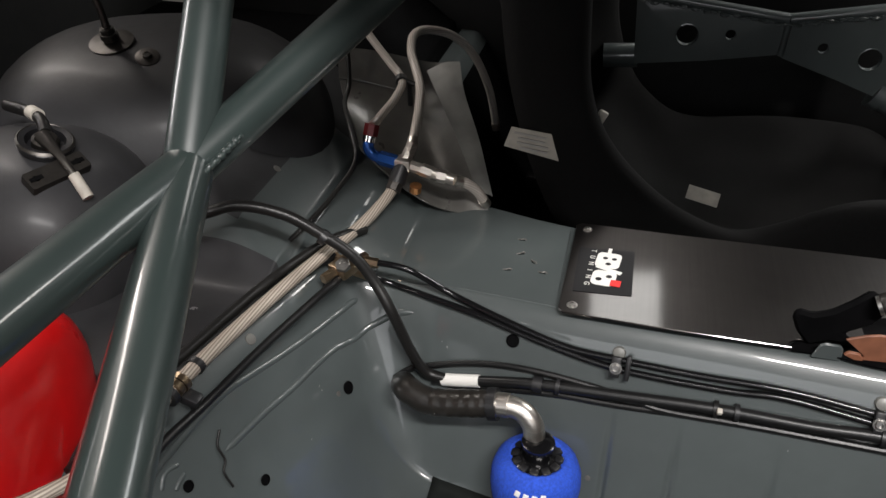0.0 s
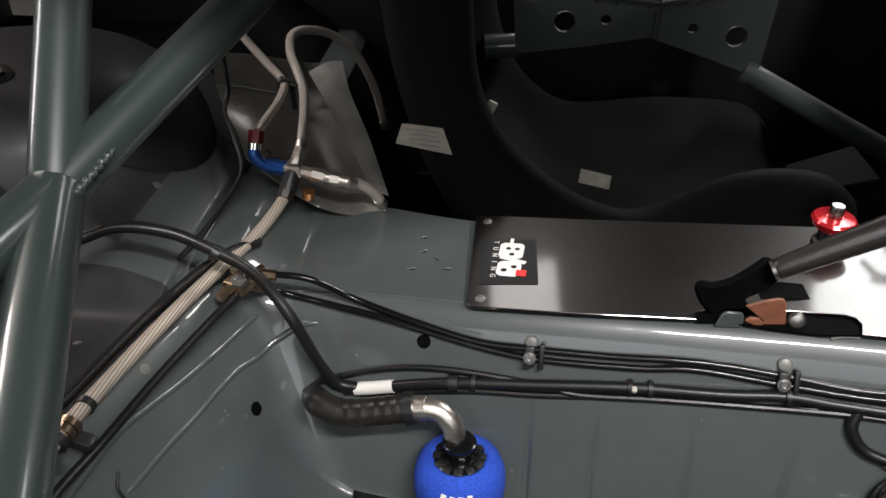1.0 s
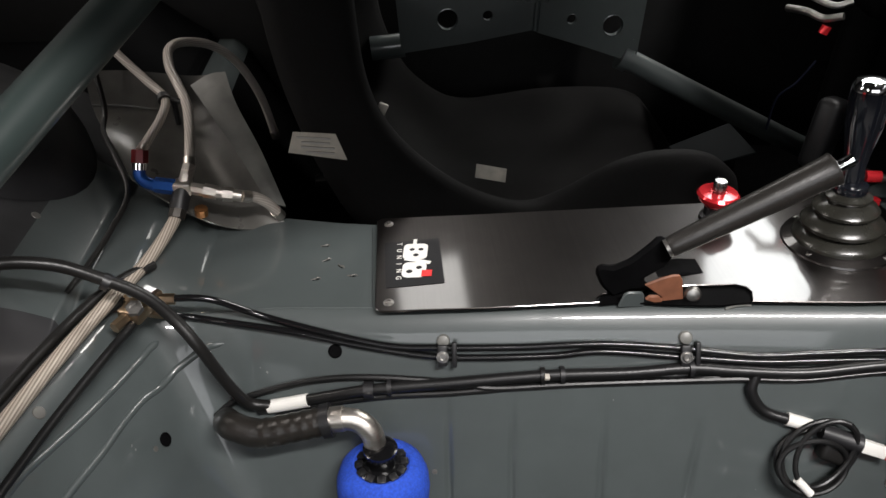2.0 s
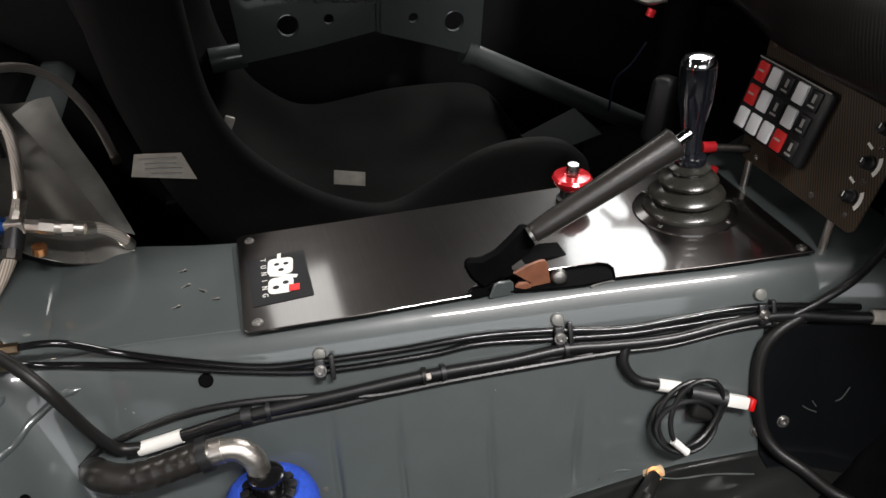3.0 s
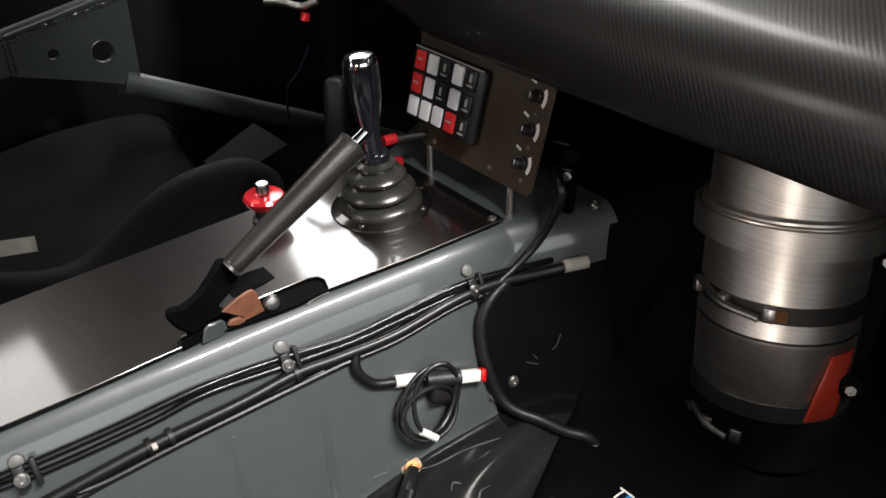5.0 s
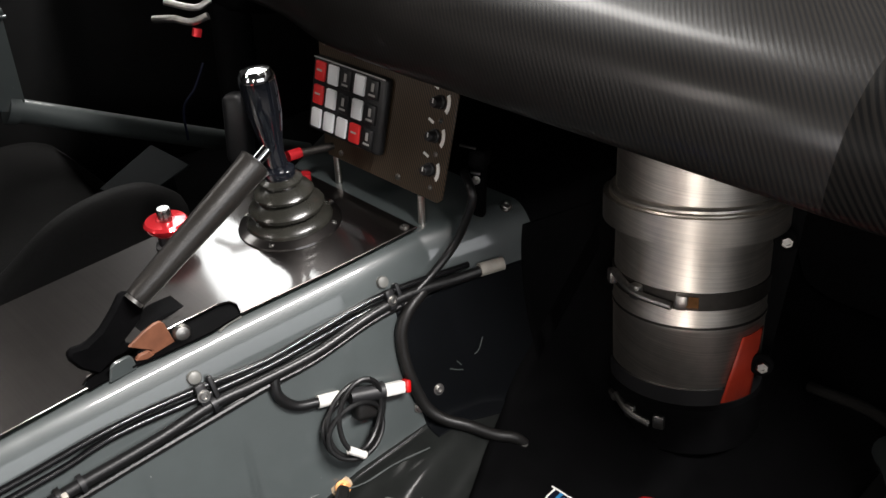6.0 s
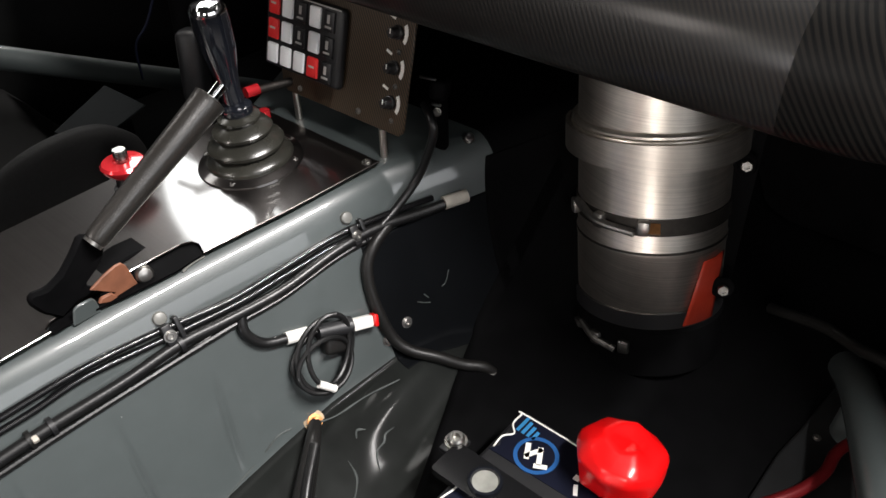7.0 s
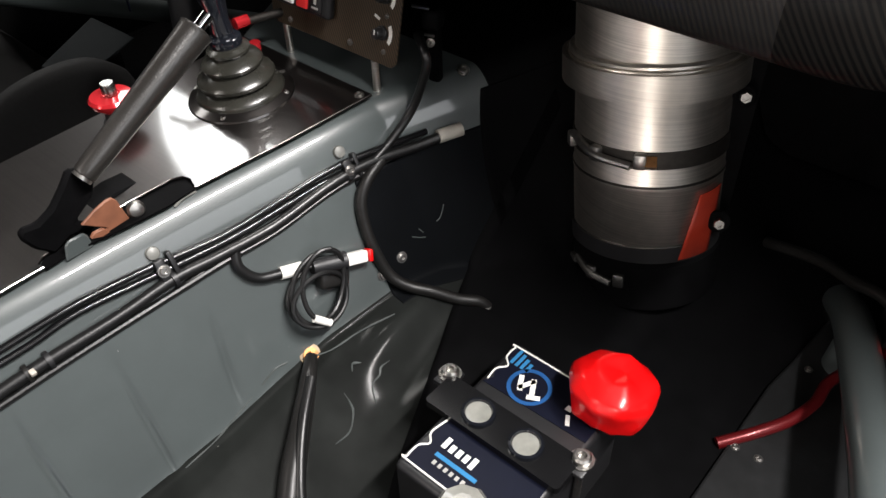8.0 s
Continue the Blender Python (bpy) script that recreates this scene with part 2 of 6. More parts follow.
# ---- mesh helpers ----
def part(name, bm, mat, parent=None, label="", sharp=35, flat=False):
    me = bpy.data.meshes.new(name)
    bm.to_mesh(me)
    bm.free()
    me.materials.append(mat)
    if not flat:
        me.polygons.foreach_set("use_smooth", [True] * len(me.polygons))
        me.set_sharp_from_angle(angle=radians(sharp))
    ob = new(name, me)
    if parent is not None:
        ob.parent = parent
        ob.matrix_parent_inverse = parent.matrix_world.inverted()
    if label:
        ob["label"] = label
    return ob


def thing(name, at, label, category, group="", kind=""):
    ob = new(name)
    ob.empty_display_size = 0.02
    ob.matrix_world = Matrix.Translation(at)
    bpy.context.view_layer.update()
    return tagged(ob, label, category, group, kind)


def bevel(bm, width, segments=2):
    if width > 0:
        bmesh.ops.bevel(bm, geom=bm.edges[:], offset=width, segments=segments, profile=0.5, affect="EDGES", clamp_overlap=True)
    return bm


def box(size, m=None, r=0.002, segments=2):
    bm = bmesh.new()
    bmesh.ops.create_cube(bm, size=1, matrix=Matrix.Diagonal((*size, 1)))
    bevel(bm, r, segments)
    if m is not None:
        bm.transform(m)
    return bm


def frame_along(d, up=(0, 0, 1)):
    d = Vector(d).normalized()
    u = Vector(up)
    if abs(d.dot(u)) > 0.97:
        u = Vector((1, 0, 0))
    s = d.cross(u).normalized()
    return s, s.cross(d).normalized(), d


def basis(origin, z, x=(1, 0, 0)):
    """A pose whose z axis is z and whose x axis is near x."""
    z = Vector(z).normalized()
    y = z.cross(Vector(x)).normalized()
    return Matrix.Translation(origin) @ Matrix((y.cross(z), y, z)).transposed().to_4x4()


def spline(pts, n=6):
    """Points on a smooth line through the given ones."""
    p = [Vector(q) for q in pts]
    p = [2 * p[0] - p[1]] + p + [2 * p[-1] - p[-2]]
    out = []
    for i in range(1, len(p) - 2):
        for k in range(n):
            t = k / n
            a, b, c, d = p[i - 1:i + 3]
            out.append(0.5 * (2 * b + (c - a) * t + (2 * a - 5 * b + 4 * c - d) * t * t + (3 * b - a - 3 * c + d) * t ** 3))
    out.append(p[-2])
    return out


def sweep(pts, radius, seg=12, n=6, bm=None, smooth=True, caps=True):
    """A round bar along a line; radius is a number or a function of 0..1. Its UV is in metres."""
    line = spline(pts, n) if smooth and len(pts) > 2 else [Vector(q) for q in pts]
    bm = bm or bmesh.new()
    uv = bm.loops.layers.uv.verify()
    rings, run, s = [], 0.0, None
    for i, q in enumerate(line):
        d = (line[min(i + 1, len(line) - 1)] - line[max(i - 1, 0)]).normalized()
        s = frame_along(d)[0] if s is None else (s - d * s.dot(d)).normalized()
        u = d.cross(s)
        r = radius(i / (len(line) - 1)) if callable(radius) else radius
        rings.append(([bm.verts.new(q + r * (math.cos(a) * s + math.sin(a) * u)) for a in [2 * math.pi * k / seg for k in range(seg)]], run, r))
        if i + 1 < len(line):
            run += (line[i + 1] - q).length
    for (a, va, ra), (b, vb, rb) in zip(rings, rings[1:]):
        for k in range(seg):
            j = (k + 1) % seg
            f = bm.faces.new((a[k], a[j], b[j], b[k]))
            c = 2 * math.pi * ra / seg
            for lo, w in zip(f.loops, ((k * c, va), ((k + 1) * c, va), ((k + 1) * c, vb), (k * c, vb))):
                lo[uv].uv = w
    if caps:
        bm.faces.new(rings[0][0][::-1])
        bm.faces.new(rings[-1][0])
    return bm


def lathe(profile, m=None, seg=32, bm=None, closed=True):
    """Profile of (radius, height) turned about z, then moved by m."""
    bm = bm or bmesh.new()
    m = m or Matrix.Identity(4)
    rings = []
    for r, z in profile:
        if r < 1e-6:
            rings.append([bm.verts.new(m @ Vector((0, 0, z)))])
        else:
            rings.append([bm.verts.new(m @ Vector((r * math.cos(a), r * math.sin(a), z))) for a in [2 * math.pi * k / seg for k in range(seg)]])
    for a, b in zip(rings, rings[1:]):
        for k in range(seg):
            j = (k + 1) % seg
            va = [a[0]] if len(a) == 1 else [a[k], a[j]]
            vb = [b[0]] if len(b) == 1 else [b[j], b[k]]
            if len(va) + len(vb) > 2:
                bm.faces.new(va + vb)
    if closed:
        for q, rev in ((rings[0], True), (rings[-1], False)):
            if len(q) > 1:
                bm.faces.new(q[::-1] if rev else q)
    return bm


def sheet(outline, thick, m=None, r=0.0):
    """A flat plate of the given outline (x, y), its top at z = 0, moved by m."""
    bm = bmesh.new()
    f = bm.faces.new([bm.verts.new((x, y, -thick)) for x, y in outline])
    if f.normal.z == 0:
        f.normal_update()
    got = bmesh.ops.extrude_face_region(bm, geom=[f])
    bmesh.ops.translate(bm, verts=[v for v in got["geom"] if isinstance(v, bmesh.types.BMVert)], vec=(0, 0, thick))
    bmesh.ops.recalc_face_normals(bm, faces=bm.faces[:])
    if r:
        bevel(bm, r, 1)
    if m is not None:
        bm.transform(m)
    return bm


def rounded(w, h, r, n=5, cx=0, cy=0):
    out = []
    for sx, sy, a0 in ((1, 1, 0), (-1, 1, 90), (-1, -1, 180), (1, -1, 270)):
        for k in range(n + 1):
            a = radians(a0 + 90 * k / n)
            out.append((cx + sx * (w / 2 - r) + r * math.cos(a), cy + sy * (h / 2 - r) + r * math.sin(a)))
    return out


def holed(outline, holes, thick, m):
    """A flat plate with round holes through it."""
    bm = bmesh.new()
    loops = [outline] + [[(cx + r * math.cos(2 * math.pi * k / 20), cy + r * math.sin(2 * math.pi * k / 20)) for k in range(20)] for cx, cy, r in holes]
    edges = []
    for lp_ in loops:
        vs = [bm.verts.new((x, y, 0)) for x, y in lp_]
        edges += [bm.edges.new((a, b)) for a, b in zip(vs, vs[1:] + vs[:1])]
    bmesh.ops.triangle_fill(bm, use_beauty=True, use_dissolve=False, edges=edges)
    got = bmesh.ops.extrude_face_region(bm, geom=bm.faces[:])
    bmesh.ops.translate(bm, verts=[v for v in got["geom"] if isinstance(v, bmesh.types.BMVert)], vec=(0, 0, -thick))
    bmesh.ops.recalc_face_normals(bm, faces=bm.faces[:])
    bm.transform(m)
    return bm


def screw(parent, m, r=0.005, h=0.003, mat=None, name="screw"):
    """A pan-head screw with a hexagon socket on a washer."""
    bm = lathe([(r * 1.35, 0), (r * 1.35, h * 0.3), (r, h * 0.3), (r, h * 0.8), (r * 0.8, h), (r * 0.5, h), (r * 0.45, h * 0.5), (0, h * 0.5)], m, 14)
    return part(name, bm, mat or ZINC, parent)


def hexnut(parent, m, r=0.007, h=0.006, mat=None, name="nut"):
    bm = lathe([(r * 0.9, 0), (r, h * 0.12), (r, h * 0.88), (r * 0.9, h), (r * 0.5, h), (r * 0.5, h * 0.7), (0, h * 0.7)], m, 6)
    return part(name, bm, mat or ZINC, parent, sharp=20)


def lerp(table, x):
    return float(np.interp(x, [a for a, _ in table], [b for _, b in table]))


# ---- the car's shell ----
EDGE = [(-0.9, 0.655), (-0.3, 0.652), (-0.146, 0.645), (0.0, 0.624), (0.15, 0.607), (0.33, 0.582), (0.45, 0.562), (0.56, 0.545), (0.664, 0.505), (0.80, 0.45), (1.1, 0.40)]
FAR = [(-0.9, 0.86), (-0.14, 0.845), (0.0, 0.808), (0.36, 0.775), (0.56, 0.785), (0.8, 0.90), (1.1, 1.0)]
FLOOR = [(-0.9, 0.155), (0.15, 0.160), (0.27, 0.178), (0.40, 0.208), (0.52, 0.222), (0.75, 0.215), (1.1, 0.26)]


def plate_z(x):
    return 0.3755 + 0.0718 * x


def smax(a, b, k):
    h = np.clip(0.5 + 0.5 * (a - b) / k, 0, 1)
    return b * (1 - h) + a * h + k * h * (1 - h)


def smin(a, b, k):
    return -smax(-a, -b, k)


def heel_x(y):
    return -0.268 - 0.26 * (0.65 - np.clip(y, 0.1, 0.68))


def pan_height(x, y):
    """The pressed floor: tunnel, footwells, heel board and the rear seat pan behind it."""
    ye = np.interp(x, *zip(*EDGE))
    yf = np.interp(x, *zip(*FAR))
    top = plate_z(x) - 0.008
    near = top + 0.004 - 2.25 * (ye - y)
    far = top - 2.4 * (y - yf)
    tunnel = smin(smin(near, top, 0.040), far, 0.03)
    floor = np.interp(x, *zip(*FLOOR)) - 0.36 * np.clip(0.47 - y, 0, 0.22)
    floor = np.where(y > 0.7, 0.14, floor)
    # shallow swages pressed into the floor beside the tunnel
    floor = floor + 0.0080 * np.exp(-((y - 0.44) / 0.018) ** 2) * np.exp(-((x - 0.46) / 0.06) ** 2) - 0.0095 * np.exp(-((y - 0.405 - 0.15 * (x - 0.45)) / 0.02) ** 2) * np.exp(-((x - 0.47) / 0.09) ** 2)
    z = smax(tunnel, floor, 0.006)
    # faint pressed creases low on the tunnel wall
    for cx, lean in ((0.054, 0.0), (0.119, -0.02), (0.210, -0.05), (0.300, -0.18)):
        z = z - 0.0100 * np.exp(-((x - cx - lean * (0.25 - z)) / 0.0030) ** 2) * np.clip((0.295 - z) / 0.06, 0, 1) * np.clip((y - 0.50) / 0.01, 0, 1)
    # small dents in the tunnel wall
    for cx, cy in ((0.3175, 0.528), (0.3275, 0.5093), (0.438, 0.5305), (0.12, 0.56)):
        z = z + 0.0022 * np.exp(-((x - cx) ** 2 + (1.6 * (y - cy)) ** 2) / 0.006 ** 2)
    xh = heel_x(y)
    heel = 0.385 - 1.75 * (x - xh)
    flat = 0.385 + 0.0 * x
    heel = smin(heel, flat, 0.03)
    z = smax(z, heel, 0.080)
    # hump behind the tunnel
    hump_z = 0.385 + 0.75 * (-0.30 - x)
    hump_z = smin(hump_z, 0.50 + 0.0 * x, 0.04)
    side_z = 0.52 - 1.6 * np.clip(0.70 - y, 0, 1) ** 1.2
    hump_z = smin(hump_z, side_z, 0.03)
    hump_z = smin(hump_z, 0.44 + 2.2 * (x + 0.49), 0.03)
    hump_z = hump_z - 5.0 * np.clip(x + 0.315, 0, 1)
    return smax(z, hump_z, 0.03)


def grid_mesh(xs, ys, fn):
    gx, gy = np.meshgrid(xs, ys, indexing="ij")
    gz = fn(gx, gy)
    nx, ny = len(xs), len(ys)
    idx = np.arange(nx * ny).reshape(nx, ny)
    faces = np.stack([idx[:-1, :-1], idx[1:, :-1], idx[1:, 1:], idx[:-1, 1:]], -1).reshape(-1, 4)
    me = bpy.data.meshes.new("pan")
    me.from_pydata(np.stack([gx, gy, gz], -1).reshape(-1, 3).tolist(), [], faces.tolist())
    me.polygons.foreach_set("use_smooth", [True] * len(me.polygons))
    return me


xs = np.concatenate([np.linspace(-0.95, -0.4, 50)[:-1], np.linspace(-0.4, -0.14, 150)[:-1], np.linspace(-0.14, 0.7, 420)[:-1], np.linspace(0.7, 1.12, 30)])
ys = np.concatenate([np.linspace(-0.06, 0.28, 40)[:-1], np.linspace(0.28, 0.9, 170)[:-1], np.linspace(0.9, 1.45, 30)])
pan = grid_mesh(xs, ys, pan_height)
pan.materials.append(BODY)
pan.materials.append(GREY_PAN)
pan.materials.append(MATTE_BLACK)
# Index 2 blacks out shaded areas: tunnel front, driver's floor, behind the tank.
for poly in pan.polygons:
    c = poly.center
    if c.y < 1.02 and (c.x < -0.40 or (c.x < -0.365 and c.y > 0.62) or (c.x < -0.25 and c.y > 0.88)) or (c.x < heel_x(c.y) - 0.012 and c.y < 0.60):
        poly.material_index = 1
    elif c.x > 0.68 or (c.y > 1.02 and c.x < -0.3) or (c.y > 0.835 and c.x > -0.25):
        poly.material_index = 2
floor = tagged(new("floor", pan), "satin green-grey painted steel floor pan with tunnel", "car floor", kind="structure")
solid = floor.modifiers.new("gauge", "SOLIDIFY")
solid.thickness, solid.offset = 0.0015, -1


def pan_sheet(name, x0, x1, low, high, skew, label, up=0.004, mat=None):
    """A thin sheet that lies on the pan between two edges given over x."""
    gx, gv = np.meshgrid(np.linspace(x0, x1, 70), np.linspace(0, 1, 50), indexing="ij")
    gx = gx + skew * gv ** 2 * (x1 - gx) / (x1 - x0)
    lo, hi = low(gx), high(gx)
    gy = lo + (hi - lo) * gv
    ids = np.arange(gx.size).reshape(gx.shape)
    me = bpy.data.meshes.new(name)
    me.from_pydata(np.stack([gx, gy, pan_height(gx, gy) + up], -1).reshape(-1, 3).tolist(), [], np.stack([ids[:-1, :-1], ids[1:, :-1], ids[1:, 1:], ids[:-1, 1:]], -1).reshape(-1, 4).tolist())
    me.materials.append(mat or MATTE_BLACK)
    me.polygons.foreach_set("use_smooth", [True] * len(me.polygons))
    ob = tagged(new(name, me), label, "mat", kind="structure")
    ob.modifiers.new("thick", "SOLIDIFY").thickness = 0.75 * up
    return ob


SHADE_EDGE = [(0.10, 0.20), (0.26, 0.285), (0.30, 0.320), (0.35, 0.345), (0.42, 0.372), (0.52, 0.415), (0.60, 0.445), (1.1, 0.445)]
# Black sheet darkens the footwell in place of its shade.
pan_sheet("footwell_shade", 0.12, 1.09, lambda x: 0 * x - 0.055, lambda x: np.interp(x, *zip(*SHADE_EDGE)), 0.0, "black sheet that holds the shade in the passenger footwell")
pan_sheet("sill_sheet", 0.50, 0.86, lambda x: 0 * x - 0.045, lambda x: 0.105 - 0.12 * np.clip(x - 0.70, 0, 1), 0.0, "scuffed dark grey sheet beside the passenger sill", 0.009, SCUFFED)
FLOOR_LINE = [(x, lerp(EDGE, x) - (plate_z(x) - 0.004 - lerp(FLOOR, x)) / 2.25 + 0.002) for x in (-0.13, 0.0, 0.15, 0.27, 0.33, 0.40, 0.46, 0.52, 0.60, 0.68)]
# Dark sheet puts the floor in shade below the brighter tunnel wall.
pan_sheet("floor_shade", -0.13, 0.60, lambda x: np.interp(x, *zip(*SHADE_EDGE)) - 0.02, lambda x: np.interp(x, *zip(*FLOOR_LINE)), 0.0, "dark sheet that holds the shade of the passenger floor", 0.0016, FLOOR_SHADE)
# The pad's tone also carries the shade that the dash casts here.
pad_ob = pan_sheet("tunnel_pad", 0.488, 0.665, lambda x: np.interp(x, *zip(*FLOOR_LINE)) - 0.02, lambda x: np.interp(x, *zip(*EDGE)) - 0.028, 0.012, "dark grey pad on the tunnel side, toned for the shade under the dash", 0.0024, PAD)
# Black sheet in place of the dash's shadow on the tunnel.
pan_sheet("tunnel_shade", 0.640, 1.09, lambda x: 0 * x + 0.435, lambda x: np.interp(x, *zip(*EDGE)) - 0.012, 0.030, "black sheet that holds the dash's shade over the front of the tunnel")


def on_pan(x, y, up=0.0):
    return Vector((x, y, float(pan_height(np.float64(x), np.float64(y))) + up))


def pan_normal(x, y):
    e = 0.004
    dx = (on_pan(x + e, y).z - on_pan(x - e, y).z) / (2 * e)
    dy = (on_pan(x, y + e).z - on_pan(x, y - e).z) / (2 * e)
    return Vector((-dx, -dy, 1)).normalized()


for run in ([(0.538, 0.4835), (0.546, 0.4800), (0.553, 0.4775)], [(0.549, 0.4835), (0.553, 0.4800)], [(0.572, 0.4765), (0.578, 0.4755), (0.586, 0.4775)]):
    part("scuff", sweep([on_pan(x, y, 0.0031) for x, y in run], 0.0007, 6, 4), PALE_LINES, pad_ob)
for run in ([(-0.3244, 0.338), (-0.3209, 0.365), (-0.3128, 0.408), (-0.3035, 0.448), (-0.2918, 0.483), (-0.279, 0.520), (-0.2628, 0.570), (-0.248, 0.617), (-0.2366, 0.634)],
            [(-0.2919, 0.409), (-0.2853, 0.435), (-0.2768, 0.467), (-0.2648, 0.508), (-0.2551, 0.545), (-0.2436, 0.582), (-0.2282, 0.613), (-0.2155, 0.6253), (-0.1947, 0.634), (-0.172, 0.635)],
            [(-0.3124, 0.373), (-0.3163, 0.364), (-0.3175, 0.356), (-0.3155, 0.347)], [(-0.3078, 0.372), (-0.3089, 0.363), (-0.3088, 0.356)]):
    fat = 0.0044 if len(run) > 5 else 0.0026
    line = spline([(x, y, 0) for x, y in run], 8)
    part("swage", sweep([on_pan(q[0], q[1]) - pan_normal(q[0], q[1]) * fat * 0.45 for q in line], lambda t: fat * min(1, 14 * t + 0.3, 14 * (1 - t) + 0.3), 16, 1), BODY, floor)


def wall(name, size, at, mat, label, category="wall"):
    return tagged(part(name, box(size, pose(*at), 0.004), mat), label, category, kind="structure")


wall("wall_front", (0.03, 1.50, 0.62), (1.10, 0.70, 0.42), MATTE_BLACK, "matte black painted firewall behind the dashboard", "firewall")
wall("wall_driver_side", (2.0, 0.03, 0.52), (0.15, 1.46, 0.36), ROOF_BLACK, "black inner door panel on the driver's side", "door panel")
wall("wall_passenger_sill", (2.0, 0.05, 0.09), (0.15, -0.085, 0.12), MATTE_BLACK, "black painted door sill on the passenger side", "door sill")
# Out of view; added to keep the side lamps off the footwell.
wall("shade_panel_footwell", (0.49, 0.04, 1.06), (0.885, -0.125, 0.62), MATTE_BLACK, "unseen black panel added to shade the passenger footwell", "body panel")
# Out of view; its height is set to block lamps from the heel board.
wall("shade_panel_rear_side", (0.56, 0.04, 0.74), (-0.68, -0.125, 0.47), MATTE_BLACK, "unseen black panel added to shade the heel board and cage", "body panel")
wall("wall_rear", (0.03, 1.50, 0.34), (-0.96, 0.70, 0.53), ROOF_BLACK, "black panel behind the rear seat pan", "rear panel")
# Unseen roof; its edges are set by which lamp rays it blocks.
wall("ceiling", (1.12, 1.36, 0.03), (0.055, 0.75, 1.25), ROOF_BLACK, "unseen black roof panel sized to shade the cabin", "roof")
# the garage round the car
wall("ground", (9, 9, 0.1), (0, 0.5, -0.15), CONCRETE, "grey concrete garage floor under the car", "floor")
wall("wall_garage_left", (9, 0.1, 3.2), (0, 5.0, 1.45), WALL_PAINT, "dark painted garage wall")
wall("wall_garage_right", (9, 0.1, 3.2), (0, -4.0, 1.45), WALL_PAINT, "dark painted garage wall")
wall("wall_garage_front", (0.1, 8.9, 3.2), (4.5, 0.5, 1.45), WALL_PAINT, "dark painted garage wall")
wall("wall_garage_rear", (0.1, 8.9, 3.2), (-4.5, 0.5, 1.45), WALL_PAINT, "dark painted garage wall")
wall("ceiling_garage", (9, 9, 0.1), (0, 0.5, 3.1), WALL_PAINT, "dark garage ceiling above the car", "ceiling")


# ---- tunnel cover plate ----
PLATE_POSE = basis((0, 0, plate_z(0)), (-0.0718, 0, 1))


def on_plate(x, y, up=0.0):
    return Vector((x, y, plate_z(x) + up))


cover = thing("tunnel_cover", on_plate(0.25, 0.68), "brushed black steel cover plate screwed on the tunnel", "cover plate")
outline = [(-0.017, 0.630), (-0.012, 0.624), (0.10, 0.6125), (0.207, 0.6045), (0.205, 0.612), (0.212, 0.618), (0.25, 0.620), (0.30, 0.618), (0.345, 0.613), (0.355, 0.607), (0.357, 0.598), (0.352, 0.5835), (0.45, 0.5665), (0.562, 0.552),
           (0.562, 0.770), (0.45, 0.772), (0.362, 0.772), (0.10, 0.793), (-0.008, 0.803), (-0.014, 0.798)]
part("plate", sheet(outline, 0.003, PLATE_POSE, 0.0006), BLACK_PLATE, cover)
for x, y in ((-0.003, 0.636), (0.000, 0.788), (0.551, 0.562), (0.552, 0.76)):
    screw(cover, basis(on_plate(x, y), (-0.0718, 0, 1)), 0.0042, 0.0028)
badge = part("sticker", sheet(rounded(0.062, 0.086, 0.002, 2, 0.0255, 0.704), 0.0006, PLATE_POSE @ pose(0, 0, 0.0007)), VINYL, cover, "black square sticker with white and red shapes")


def flat_bar(parent, w, h, m, mat, name="print"):
    return part(name, box((w, h, 0.0004), m, 0), mat, parent)


# two rounded white emblems with small windows, joined by bars
for cx, cy, w, h, r_e, a, holes in ((0.0285, 0.724, 0.027, 0.030, 0.006, -7, ((-0.004, 0.004, 0.0030), (0.006, 0.004, 0.0030), (0.001, -0.007, 0.0032))),
                                    (0.0255, 0.689, 0.026, 0.028, 0.007, -7, ((-0.005, -0.003, 0.0036), (0.005, 0.004, 0.0034)))):
    part("emblem", holed(rounded(w, h, r_e, 4), holes, 0.0004, PLATE_POSE @ pose(cx, cy, 0.0012, 0, 0, a)), WHITE, badge, "white emblem")
flat_bar(badge, 0.030, 0.0055, PLATE_POSE @ pose(0.030, 0.7055, 0.0011, 0, 0, -24), WHITE)
flat_bar(badge, 0.004, 0.012, PLATE_POSE @ pose(0.0290, 0.7425, 0.0011, 0, 0, -7), WHITE)
flat_bar(badge, 0.011, 0.011, PLATE_POSE @ pose(0.0385, 0.680, 0.0015, 0, 0, -7), BUTTON_RED)
for k, ch in enumerate("TUNING"):
    word = bpy.data.curves.new("letter", "FONT")
    word.body, word.size, word.align_x, word.align_y, word.extrude = ch, 0.0085, "CENTER", "CENTER", 0.0002
    word.materials.append(WHITE)
    letter = new("letter", word)
    letter.matrix_world = PLATE_POSE @ pose(0.0112 - 0.0006 * k, 0.7415 - 0.0130 * k, 0.0010, 0, 0, -93)
    letter.parent = badge
    letter.matrix_parent_inverse = badge.matrix_world.inverted()

# ---- sheet patch on the tunnel behind the plate ----
patch = thing("tunnel_patch", on_plate(-0.09, 0.73), "green-grey painted sheet patch with raised nicks on the tunnel", "panel")
part("sheet", sheet([(-0.020, 0.640), (-0.020, 0.800), (-0.055, 0.812), (-0.125, 0.836), (-0.205, 0.85), (-0.215, 0.66), (-0.12, 0.655)], 0.003, PLATE_POSE @ pose(0, 0, -0.0072), 0.0008), BODY, patch)
